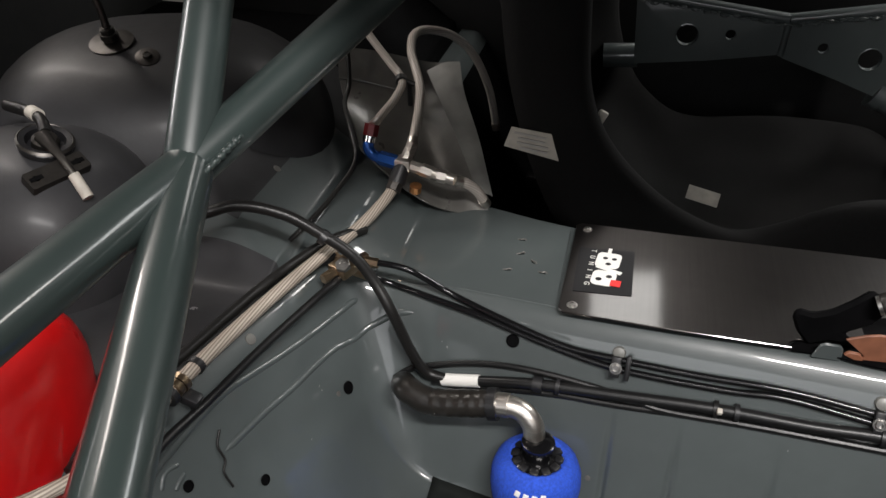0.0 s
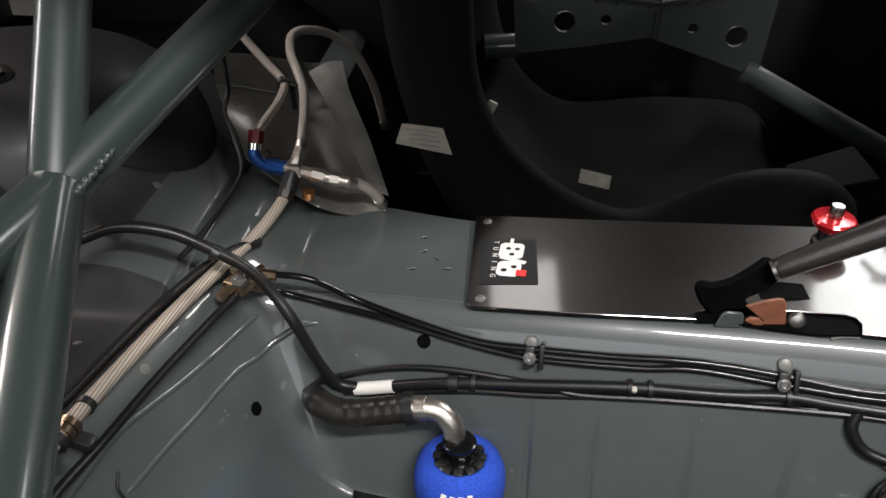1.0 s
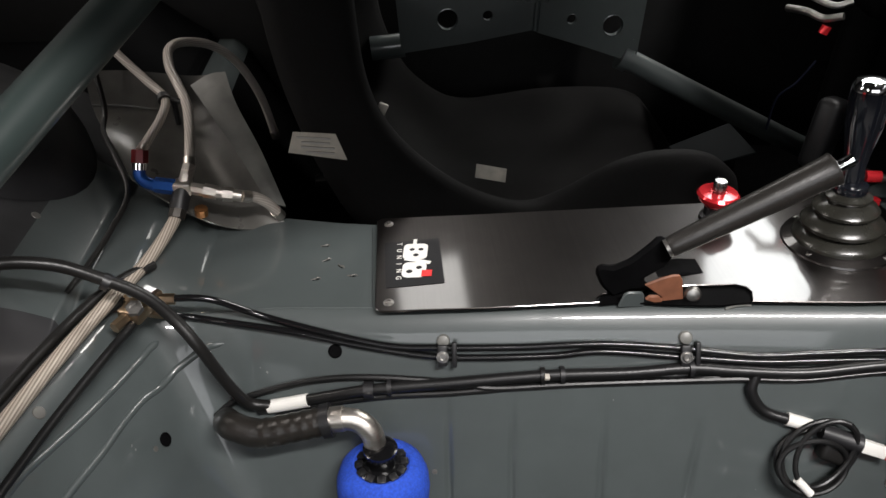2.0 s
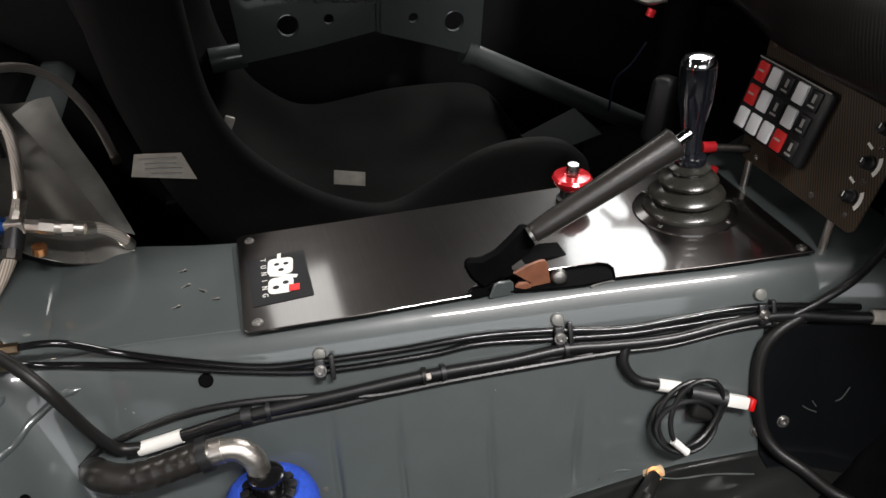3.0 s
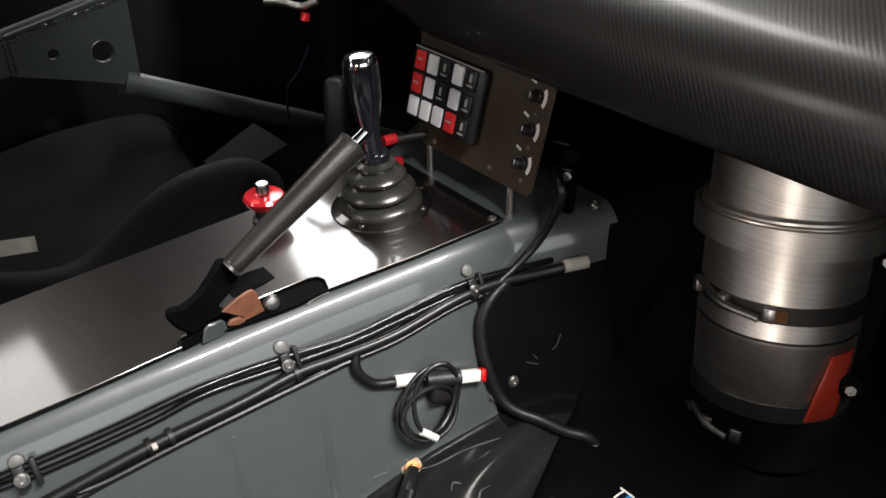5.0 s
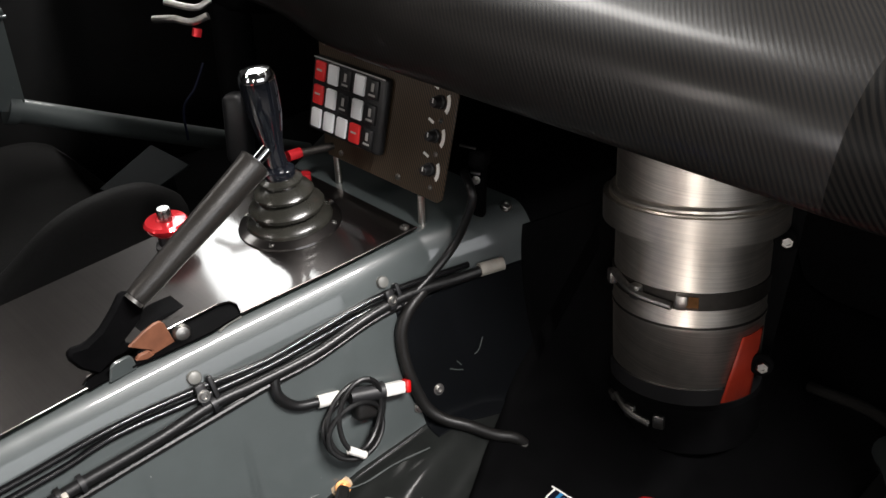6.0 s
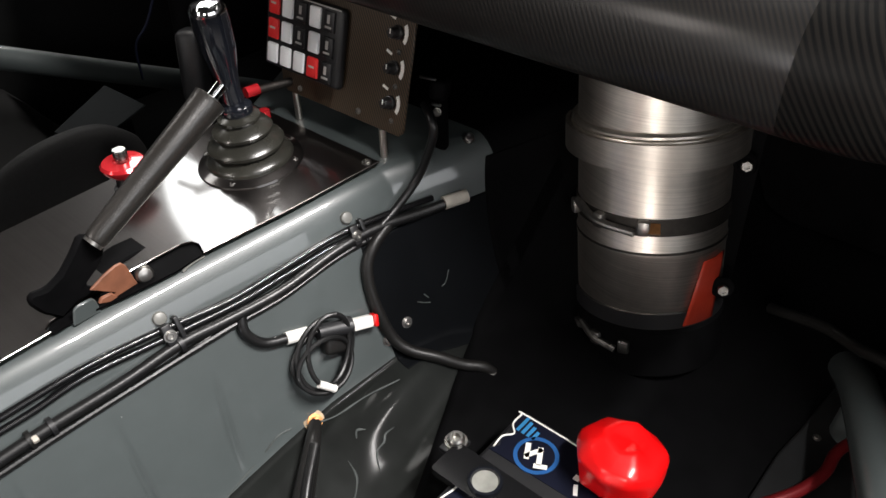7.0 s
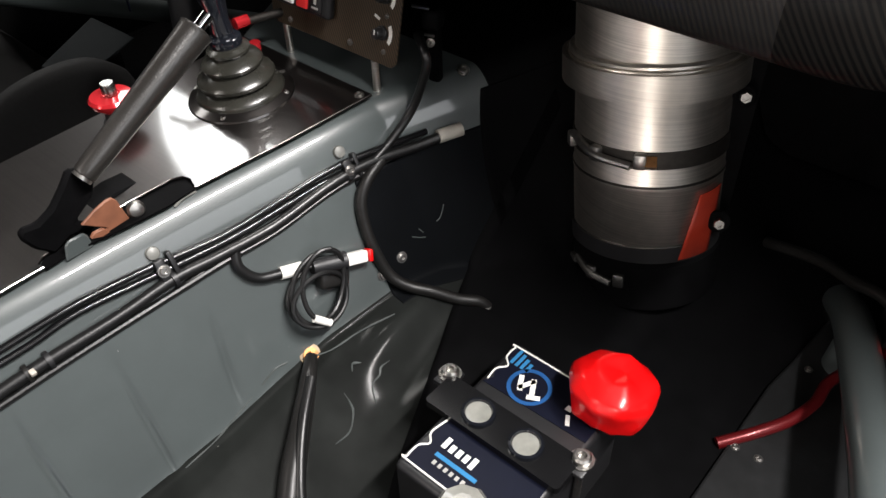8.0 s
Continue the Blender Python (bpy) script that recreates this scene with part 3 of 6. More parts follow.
for x, y, a in ((-0.075, 0.765, 20), (-0.055, 0.72, -30), (-0.072, 0.735, 40), (-0.042, 0.70, 10), (-0.082, 0.700, 30)):
    part("nick", sweep([PLATE_POSE @ pose(x, y, -0.0070, 0, 0, a) @ Vector(q) for q in ((-0.005, 0.002, 0), (-0.001, 0, 0.0006), (0.003, 0.0005, 0.0006), (0.005, -0.002, 0))], 0.0009, 6, 3), BARE, patch)
    # Black line painted along each raised nick as its shaded side.
    part("nick_shade", sweep([PLATE_POSE @ pose(x, y, -0.0072, 0, 0, a) @ Vector(q) for q in ((-0.004, 0.0005, 0), (0.0, -0.0016, 0.0004), (0.003, -0.0025, 0))], 0.0006, 6, 3), MATTE_BLACK, patch)

# ---- handbrake ----
brake = thing("handbrake", on_plate(0.22, 0.608), "black leather handbrake lever with a chrome button, raised", "handbrake")
ring_p, tip_p = Vector((0.268, 0.609, 0.450)), Vector((0.408, 0.606, 0.533))
part("grip", sweep([ring_p, ring_p.lerp(tip_p, 0.05), ring_p.lerp(tip_p, 0.5), ring_p.lerp(tip_p, 0.93), tip_p], lambda t: 0.0074 + 0.0090 * min(1, t * 1.12) ** 0.8 - (0.0040 if t > 0.97 else 0.0010 if t > 0.92 else 0), 24, 8), LEATHER, brake)
part("collar", sweep([ring_p.lerp(tip_p, -0.02), ring_p.lerp(tip_p, 0.02)], 0.0090, 18), ZINC, brake)
part("button", sweep([tip_p, tip_p + Vector((0.013, 0, 0.008))], 0.006, 14), CHROME, brake, "chrome release button")
XZ = Matrix(((1, 0, 0, 0), (0, 0, -1, 0), (0, 1, 0, 0), (0, 0, 0, 1)))


def upright(outline, y, thick, r):
    """A plate that stands in the car's length, its near face at y."""
    return sheet(outline, thick, Matrix.Translation((0, y + thick, 0)) @ XZ, r)


part("lever_arm", upright([(0.2044, 0.4265), (0.2184, 0.4240), (0.2331, 0.4304), (0.2484, 0.4450), (0.2594, 0.4580), (0.2740, 0.4490), (0.2776, 0.4363), (0.2711, 0.4219), (0.2495, 0.4074), (0.2641, 0.3937), (0.2400, 0.3960), (0.2217, 0.3875), (0.2082, 0.4023), (0.2009, 0.4179)], 0.6050, 0.009, 0.0030), MATTE_BLACK, brake, "black lever arm with a pointed foot")
part("bracket", upright([(0.2475, 0.4111), (0.2627, 0.4182), (0.2749, 0.4217), (0.2809, 0.4212), (0.2845, 0.4161), (0.2878, 0.3994), (0.2914, 0.3865), (0.2862, 0.3791), (0.2616, 0.3875), (0.2680, 0.3950), (0.2591, 0.4020)], 0.5985, 0.003, 0.0008), RUST, brake, "brown primed steel bracket")
part("bracket_lug", upright([(0.2500, 0.3940), (0.2538, 0.3985), (0.2641, 0.3978), (0.2681, 0.3914), (0.2668, 0.3870)], 0.5960, 0.004, 0.0010), RUST, brake)
part("mount_box", upright([(0.255, 0.360), (0.257, 0.392), (0.300, 0.400), (0.330, 0.398), (0.352, 0.393), (0.356, 0.360)], 0.604, 0.030, 0.002), MATTE_BLACK, brake)
part("pivot_bolt", lathe([(0.0085, 0), (0.0085, 0.004), (0.0065, 0.0065), (0.003, 0.0075), (0, 0.0077)], basis((0.2985, 0.604, 0.397), (-0.2, -1, 0.35)), 20), ZINC, brake)
# Flat black sheet stands in for the dark inside of the open slot.
part("slot_shade", sheet([(0.207, 0.6055), (0.205, 0.612), (0.212, 0.618), (0.25, 0.620), (0.30, 0.618), (0.345, 0.613), (0.355, 0.607), (0.357, 0.598), (0.352, 0.586), (0.322, 0.5862), (0.299, 0.590), (0.271, 0.5955), (0.250, 0.6010), (0.230, 0.6050)], 0.002, PLATE_POSE @ pose(0, 0, -0.0035)), MATTE_BLACK, brake)
for lip, y0 in (([(0.2240, 0.3840), (0.2285, 0.4005), (0.2335, 0.4030), (0.2463, 0.4026), (0.2492, 0.3985), (0.2510, 0.3840)], 0.5985), ([(0.3190, 0.3760), (0.3270, 0.3885), (0.3354, 0.3921), (0.3531, 0.3927), (0.3601, 0.3812), (0.3605, 0.3700)], 0.5870)):
    lip_ob = part("slot_lip", upright(lip, y0, 0.0032, 0.0013), BODY)
    if lip[0][0] > 0.3:
        # Two bright strips paint the glints on this bent lip.
        part("edge_glint", sweep([(0.328, y0 + 0.0006, 0.3890), (0.336, y0 + 0.0006, 0.3923), (0.345, y0 + 0.0008, 0.3929), (0.353, y0 + 0.0006, 0.3927)], 0.0015, 8), PRIMER, lip_ob, "bright strip that paints a glint on the edge")
        part("edge_glint", sweep([(0.334, y0 - 0.0004, 0.3858), (0.345, y0 - 0.0008, 0.3868), (0.357, y0 - 0.0004, 0.3862)], 0.0015, 8), ZINC, lip_ob, "bright strip that paints a glint on the edge")
    tagged(lip_ob, "green-grey bent lip on the edge of the handbrake slot", "lip", "slot lips")

# ---- gear lever ----
gear = thing("gear_lever", on_plate(0.478, 0.664), "gear lever with black glossy knob, chrome cap and rubber bellows", "gear lever")
foot, knob_top = on_plate(0.480, 0.672), Vector((0.474, 0.690, 0.583))
axis = (knob_top - foot).normalized()
gm = basis(foot, (-0.07, 0, 1))
part("base_ring", lathe([(0.058, 0), (0.057, 0.002), (0.0475, 0.0065), (0.045, 0.0)], gm, 48), BLACK_PLATE, gear)
prof, tilt = [(0.0480, 0.002), (0.0485, 0.006), (0.0465, 0.010), (0.0385, 0.0145), (0.0355, 0.016), (0.0415, 0.020), (0.0420, 0.0235), (0.039, 0.028), (0.030, 0.032), (0.028, 0.0335), (0.0325, 0.037), (0.0330, 0.040), (0.0295, 0.0445), (0.0210, 0.0475), (0.0195, 0.049), (0.0230, 0.052), (0.0230, 0.0545), (0.0180, 0.058), (0.012, 0.060)], basis(foot, (axis + Vector((-0.07, 0, 1))) / 2)
part("bellows", lathe(prof, tilt, 40), BELLOWS, gear, "black rubber bellows with three folds")
part("collar", lathe([(0.0165, 0.058), (0.0175, 0.063), (0.0165, 0.067), (0.012, 0.068)], tilt, 24), BLACK_GLOSS, gear)
for a in (-150, -60, 30, 120):
    screw(gear, basis(foot + Vector((0.051 * math.cos(radians(a)), 0.051 * math.sin(radians(a)), 0.003 + 0.0718 * 0.051 * math.cos(radians(a)))), (-0.07, 0, 1)), 0.003, 0.0022)
L = (knob_top - foot).length
km = basis(foot, axis)
part("knob", lathe([(0.010, 0.060), (0.0120, 0.075), (0.0108, L - 0.090), (0.0125, L - 0.075), (0.0180, L - 0.045), (0.0193, L - 0.018), (0.0187, L - 0.010), (0.0180, L - 0.010)], km, 32), BLACK_GLOSS, gear)
part("cap", lathe([(0.0188, L - 0.010), (0.0186, L - 0.005), (0.0150, L + 0.001), (0.007, L + 0.003), (0, L + 0.0035)], km, 32), CHROME, gear, "polished chrome cap")

# ---- red filler knob ----
knob = thing("fluid_cap", on_plate(0.368, 0.737), "red anodised cap with a bare metal spigot on the tunnel plate", "cap")
bm_k = basis(on_plate(0.368, 0.737), (0, 0, 1))
part("neck", lathe([(0.016, 0), (0.016, 0.004), (0.012, 0.006), (0.012, 0.018), (0.015, 0.02)], bm_k, 24), BLACK_PLASTIC, knob)
part("flange", lathe([(0.014, 0.018), (0.022, 0.026), (0.0235, 0.031), (0.021, 0.034), (0.010, 0.035), (0.009, 0.034)], bm_k, 32), RED_ANO, knob)
part("spigot", lathe([(0.0075, 0.034), (0.0075, 0.046), (0.0065, 0.048), (0, 0.048)], bm_k, 20), ZINC, knob)

# ---- dashboard ----
dash = thing("dashboard", (0.7, 0.7, 0.62), "carbon fibre dashboard with rounded front edge", "dashboard")
prof = [(0.585, 0.583), (0.564, 0.581), (0.553, 0.588), (0.550, 0.608), (0.551, 0.630), (0.557, 0.651), (0.571, 0.671), (0.595, 0.685), (0.635, 0.694), (0.75, 0.705), (1.08, 0.735), (1.08, 0.66), (0.75, 0.615)]


def dash_piece(name, stations, mat, label=""):
    bm = bmesh.new()
    loops = [[bm.verts.new((x + dx, y, 0.64 + (z - 0.64) * grow)) for x, z in prof] for y, grow, dx in stations]
    for a, b in zip(loops, loops[1:]):
        for k in range(len(prof)):
            j = (k + 1) % len(prof)
            bm.faces.new((a[k], a[j], b[j], b[k]))
    if stations[0][0] < 0.1:
        bm.faces.new(loops[0])
    else:
        bm.faces.new(loops[-1][::-1])
    bmesh.ops.recalc_face_normals(bm, faces=bm.faces[:])
    ob = part(name, bm, mat, dash, label, sharp=60)
    sub = ob.modifiers.new("round", "SUBSURF")
    sub.levels = sub.render_levels = 2
    return ob


dash_piece("shell", ((0.158, 1, 0), (0.25, 1, 0), (0.4, 1, 0), (0.66, 1, 0), (0.72, 0.95, 0.012), (0.79, 0.8, 0.030), (0.90, 0.75, 0.035), (1.39, 0.75, 0.035), (1.40, 0.75, 0.035)), CARBON)
dash_piece("end_panel", ((0.035, 0.55, 0.05), (0.045, 0.8, 0.022), (0.07, 0.95, 0.006), (0.11, 1, 0), (0.135, 1, 0), (0.158, 1, 0)), CARBON_END, "carbon fibre end panel with the weave turned")

# ---- switch panel ----
panel = thing("switch_panel", (0.59, 0.655, 0.44), "brown-black carbon switch panel with keypad and rotary knobs", "switch panel")
PM = Matrix.Translation((0.590, 0.655, 0.505)) @ Matrix(((0, 0.243, -0.970), (-1, 0, 0), (0, 0.970, 0.243))).to_4x4()
# local x runs towards the passenger, y up the sheet, z out of it
part("sheet", sheet([(-0.100, 0.071), (-0.095, 0.076), (0.119, 0.079), (0.125, 0.073), (0.125, -0.056), (0.119, -0.062), (-0.060, -0.062), (-0.068, -0.056)], 0.003, PM, 0.0006), CARBON_BROWN, panel)
pad = part("keypad", box((0.124, 0.087, 0.012), PM @ pose(-0.028, 0.008, 0.006), 0.005, 3), BLACK_PLASTIC, panel, "black twelve-key style keypad with white and red keys")
KEY_ROWS = ("rwbwb", "rwbwb", "wwwrb")
for r_i, row in enumerate(KEY_ROWS):
    for c_i, kind_k in enumerate(row):
        m = PM @ pose(-0.0735 + 0.0225 * c_i, 0.008 + 0.0275 - 0.0275 * r_i, 0.0125)
        mat = {"r": BUTTON_RED, "w": BUTTON_WHITE, "b": BLACK_PLASTIC}[kind_k]
        key = part("key", box((0.0168, 0.0225, 0.005), m, 0.0018, 2), mat, pad)
        if kind_k == "b":
            part("print", box((0.004, 0.009, 0.0004), m @ pose(0, 0.0025, 0.0026), 0), BAR_GREY, key)
            part("print", box((0.010, 0.0022, 0.0004), m @ pose(0, -0.006, 0.0026), 0), BAR_GREY, key)
        elif kind_k == "r":
            part("print", box((0.009, 0.0022, 0.0004), m @ pose(0, 0.001, 0.0026), 0), OFFWHITE, key)
part("trim_line", box((0.120, 0.0015, 0.0006), PM @ pose(-0.028, 0.0495, 0.0122), 0), BAR_GREY, pad)
for k, ly in enumerate((0.044, 0.008, -0.029)):
    m = PM @ pose(0.103, ly, 0)
    rot_k = part("rotary_knob", lathe([(0.0075, 0), (0.0075, 0.003), (0.006, 0.004), (0.0055, 0.011), (0.0045, 0.0125), (0, 0.0125)], m, 24), BLACK_PLASTIC, panel, "black rotary knob with a white scale")
    part("pointer", box((0.0012, 0.005, 0.0006), m @ pose(0, 0.002, 0.0126), 0), WHITE, rot_k)
    arc = bmesh.new()
    ring = []
    for a in range(-38, 39, 19):
        c, s_a = math.cos(radians(a)), math.sin(radians(a))
        w = 0.0042
        ring.append((arc.verts.new(m @ Vector((0.0095 * c, 0.0125 * s_a, 0.0006))), arc.verts.new(m @ Vector(((0.0095 + w) * c, (0.0125 + w) * s_a, 0.0006)))))
    for (a, b), (c, d2) in zip(ring, ring[1:]):
        arc.faces.new((a, b, d2, c))
    got = bmesh.ops.extrude_face_region(arc, geom=arc.faces[:])
    bmesh.ops.translate(arc, verts=[v for v in got["geom"] if isinstance(v, bmesh.types.BMVert)], vec=PM.to_3x3() @ Vector((0, 0, -0.0008)))
    bmesh.ops.recalc_face_normals(arc, faces=arc.faces[:])
    part("scale", arc, WHITE, rot_k, "white printed arc")
    part("mark", box((0.008, 0.0028, 0.0006), m @ pose(-0.009, 0.014, 0.0003, 0, 0, -20), 0), WHITE, rot_k)
    screw(panel, m @ pose(0.004, -0.019, 0), 0.0022, 0.002)
for lx, ly in ((-0.038, -0.054), (0.058, -0.052), (-0.086, 0.066)):
    screw(panel, PM @ pose(lx, ly, 0), 0.0028, 0.002)
for lx in (-0.050, 0.092):
    m = PM @ pose(lx, -0.062, -0.004)
    foot_s = m.translation
    low = Vector((foot_s.x, foot_s.y, plate_z(foot_s.x) - 0.009))
    part("standoff", sweep([low, foot_s.lerp(low, 0.4), foot_s], 0.0042, 12, smooth=False), STEEL, panel, "bare aluminium standoff")

# ---- looms, lines and hoses on the tunnel ----
def cable(name, pts, r, mat, label, category="cable", seg=12, group=""):
    ob = tagged(part(name, sweep(pts, r, seg), mat), label, category, group)
    if name == "braided_hose":
        for a, b in ((pts[0], pts[1]), (pts[-1], pts[-2])):
            a, b = Vector(a), Vector(b)
            d = (b - a).normalized()
            part("ferrule", sweep([a - d * 0.001, a + d * 0.012], r * 1.12, 14), STEEL, ob)
    return ob



upper = [(-0.232, 0.640, 0.388), (-0.182, 0.638, 0.387), (-0.134, 0.644, 0.359), (-0.067, 0.623, 0.350), (-0.004, 0.608, 0.342), (0.047, 0.601, 0.343), (0.124, 0.592, 0.347), (0.208, 0.581, 0.356), (0.282, 0.570, 0.356), (0.351, 0.556, 0.355), (0.410, 0.548, 0.361), (0.493, 0.535, 0.370), (0.595, 0.508, 0.369)]
lower = [(-0.240, 0.634, 0.377), (-0.207, 0.651, 0.355), (-0.158, 0.641, 0.352), (-0.099, 0.628, 0.348), (-0.034, 0.613, 0.340), (0.048, 0.597, 0.334), (0.151, 0.585, 0.340), (0.208, 0.579, 0.348), (0.284, 0.566, 0.348), (0.357, 0.553, 0.349), (0.414, 0.544, 0.355), (0.493, 0.532, 0.361), (0.595, 0.504, 0.359)]
line_upper = cable("brake_line", upper, 0.0036, LINE_BLACK, "glossy black brake line clipped along the tunnel", "brake line", group="brake lines on the tunnel")
part("union_nut", sweep([Vector(upper[0]), Vector(upper[0]).lerp(Vector(upper[1]), 0.35)], 0.0056, 6), BRASS, line_upper, "brass union nut")
line_lower = cable("brake_line", lower, 0.0036, LINE_BLACK, "glossy black brake line clipped along the tunnel", "brake line", group="brake lines on the tunnel")
part("union_nut", sweep([Vector(lower[0]), Vector(lower[0]).lerp(Vector(lower[1]), 0.35)], 0.0056, 6), BRASS, line_lower, "brass union nut")
loom = thing("wiring_loom", (-0.02, 0.58, 0.31), "black sheathed wiring loom with cable ties along the tunnel", "wiring loom")
lp = [(-0.142, 0.599, 0.272), (-0.111, 0.597, 0.279), (-0.089, 0.595, 0.285), (-0.025, 0.590, 0.300), (0.059, 0.583, 0.311), (0.149, 0.575, 0.323), (0.234, 0.564, 0.332), (0.292, 0.558, 0.340), (0.337, 0.550, 0.341), (0.400, 0.540, 0.344), (0.470, 0.532, 0.357), (0.521, 0.524, 0.361), (0.579, 0.507, 0.359), (0.628, 0.488, 0.363)]
part("sheath", sweep(lp, 0.0060, 14), CABLE, loom)
lp2 = [(-0.187, 0.601, 0.262), (-0.162, 0.606, 0.279), (-0.092, 0.605, 0.301), (-0.027, 0.598, 0.310), (0.059, 0.585, 0.310), (0.100, 0.577, 0.307), (0.169, 0.570, 0.314), (0.235, 0.562, 0.321), (0.339, 0.548, 0.332), (0.400, 0.539, 0.336), (0.471, 0.531, 0.349), (0.539, 0.520, 0.354)]
part("wire", sweep(lp2, 0.0034, 10), CABLE, loom)
lp3 = [(-0.124, 0.597, 0.268), (-0.062, 0.593, 0.282), (-0.001, 0.587, 0.293), (0.059, 0.581, 0.299), (0.149, 0.573, 0.311), (0.251, 0.561, 0.322), (0.320, 0.552, 0.331)]
part("wire", sweep(lp3, 0.0032, 10), CABLE, loom)
for i, (x, y, z) in enumerate(((-0.026, 0.590, 0.300), (0.149, 0.575, 0.323), (0.292, 0.558, 0.340), (0.168, 0.573, 0.325), (-0.005, 0.588, 0.304))):
    d = Vector((1, -0.08, 0.08 if i < 3 else 0.05))
    part("cable_tie", sweep([Vector((x, y, z)) - d * (0.005 if i < 1 else 0.0022), Vector((x, y, z)) + d * (0.005 if i < 1 else 0.0022)], 0.0088, 14), BLACK_PLASTIC if i != 1 else RUBBER, loom)
part("tie_head", box((0.005, 0.006, 0.005), pose(0.151, 0.566, 0.329, 20, 0, 0), 0.001), OFFWHITE, loom)
part("sleeve", sweep([(-0.131, 0.5985, 0.2745), (-0.111, 0.597, 0.279), (-0.089, 0.595, 0.285)], 0.0072, 16), WHITE, loom, "white heat-shrink marker sleeve")
part("sleeve", sweep([(0.603, 0.498, 0.362), (0.630, 0.487, 0.363)], 0.0078, 16), OFFWHITE, loom, "pale cut end sleeve")

for x, y, z, zt in ((0.049, 0.595, 0.341, 0.356), (0.286, 0.566, 0.353, 0.362), (0.495, 0.532, 0.365, 0.366)):
    c = thing("line_clip", (x, y, z), "zinc clip with screw holding the brake lines", "clip", "clips on the tunnel")
    n_c = Vector((-0.1, -0.91, 0.41))
    part("saddle", box((0.010, 0.006, 0.022), basis((x, y - 0.004, z), n_c, (1, 0, 0)) @ pose(0, 0, 0, 90, 0, 0), 0.002), BLACK_PLASTIC, c)
    screw(c, basis((x, y - 0.006, z), n_c), 0.0046, 0.004)
    q = Vector((x + 0.002, lerp(EDGE, x) - 0.012, 0))
    q = on_pan(q.x, q.y, 0.0005)
    part("bolt", lathe([(0.0068, 0), (0.0068, 0.0022), (0.0058, 0.0042), (0.003, 0.0052), (0, 0.0054)], basis(q, pan_normal(q.x, q.y)), 20), PRIMER, c, "pale domed bolt")
    part("tie", box((0.005, 0.008, 0.026), basis((x + 0.012, y - 0.003, z), n_c, (1, 0, 0)) @ pose(0, 0, 0, 90, 0, 0), 0.0015), BLACK_PLASTIC, c)

# coiled spare lead with plug
lead = thing("spare_lead", (0.41, 0.52, 0.30), "coiled black lead with white marker and red-capped plug", "cable")
wp = Vector((-0.09, -0.9, 0.42)).normalized()
part("tail", sweep([(0.355, 0.548, 0.342), (0.350, 0.540, 0.323), (0.362, 0.531, 0.305), (0.385, 0.523, 0.299), (0.410, 0.516, 0.294)], 0.0055, 12), CABLE, lead)
part("marker", sweep([(0.384, 0.5235, 0.2995), (0.407, 0.5175, 0.2945)], 0.0068, 14), WHITE, lead)
co = Vector((0.408, 0.499, 0.268))
cm = basis(co, wp, (1, 0, 0))
for rx_c, ry_c, dx, dy, turn, dz in ((0.036, 0.030, 0.000, 0.000, 20, 0.0), (0.040, 0.031, 0.004, 0.006, 40, 0.005), (0.033, 0.027, -0.003, -0.004, 5, 0.010), (0.037, 0.024, 0.006, 0.010, 55, 0.013)):
    loop = [pose(dx, dy, dz, 0, 0, turn) @ Vector((rx_c * math.cos(a), ry_c * math.sin(a), 0.0025 * math.sin(2 * a + dx * 300))) for a in [radians(t) for t in range(0, 361, 24)]]
    part("coil", sweep([cm @ q for q in loop], 0.0027, 10, 3), CABLE, lead)
part("marker", sweep([cm @ Vector((-0.022, -0.014, 0.016)), cm @ Vector((-0.008, -0.029, 0.016))], 0.0042, 12), WHITE, lead)
p0, p1 = Vector((0.412, 0.507, 0.297)), Vector((0.477, 0.488, 0.281))
part("plug", sweep([p0, p0.lerp(p1, 0.1), p0.lerp(p1, 0.5), p0.lerp(p1, 0.55)], lambda t: 0.0075 + 0.003 * t, 14, smooth=False), BLACK_PLASTIC, lead)
part("connector", box((0.028, 0.013, 0.011), basis(p0.lerp(p1, 0.72), wp, p1 - p0), 0.002), WHITE, lead, "pale connector body")
part("connector_cap", box((0.006, 0.014, 0.012), basis(p0.lerp(p1, 0.965), wp, p1 - p0), 0.002), RED, lead, "red locking cap")
part("boot", box((0.032, 0.030, 0.016), basis(p0.lerp(p1, 0.28) + Vector((0, 0, -0.014)), wp, p1 - p0), 0.005, 3), RUBBER, lead)

cable("drop_cable", [(0.535, 0.520, 0.359), (0.511, 0.518, 0.348), (0.496, 0.515, 0.332), (0.489, 0.507, 0.309), (0.487, 0.494, 0.281), (0.492, 0.479, 0.247), (0.502, 0.462, 0.231), on_pan(0.520, 0.440, 0.009), on_pan(0.540, 0.418, 0.010), on_pan(0.556, 0.402, 0.007), on_pan(0.566, 0.392, -0.004)], 0.0066, RUBBER, "thick black cable running down the tunnel into the footwell")
cable("panel_cable", [(0.612, 0.53, 0.47), (0.592, 0.503, 0.468), (0.588, 0.498, 0.452), (0.583, 0.515, 0.402), (0.553, 0.521, 0.374), (0.527, 0.522, 0.362)], 0.0048, CABLE, "black cable from the switch panel down to the loom")
plug2 = thing("relay_plug", (0.63, 0.53, 0.45), "black plug with bare metal clips beside the switch panel", "plug")
part("body", box((0.022, 0.020, 0.020), pose(0.628, 0.522, 0.484, 0, 10, 20), 0.005, 3), MATTE_BLACK, plug2)
part("foot", box((0.012, 0.014, 0.075), pose(0.634, 0.526, 0.446, 0, 0, 20), 0.003), MATTE_BLACK, plug2)
part("clip", box((0.003, 0.020, 0.003), pose(0.618, 0.530, 0.498, 0, -20, 15), 0.001), ZINC, plug2)
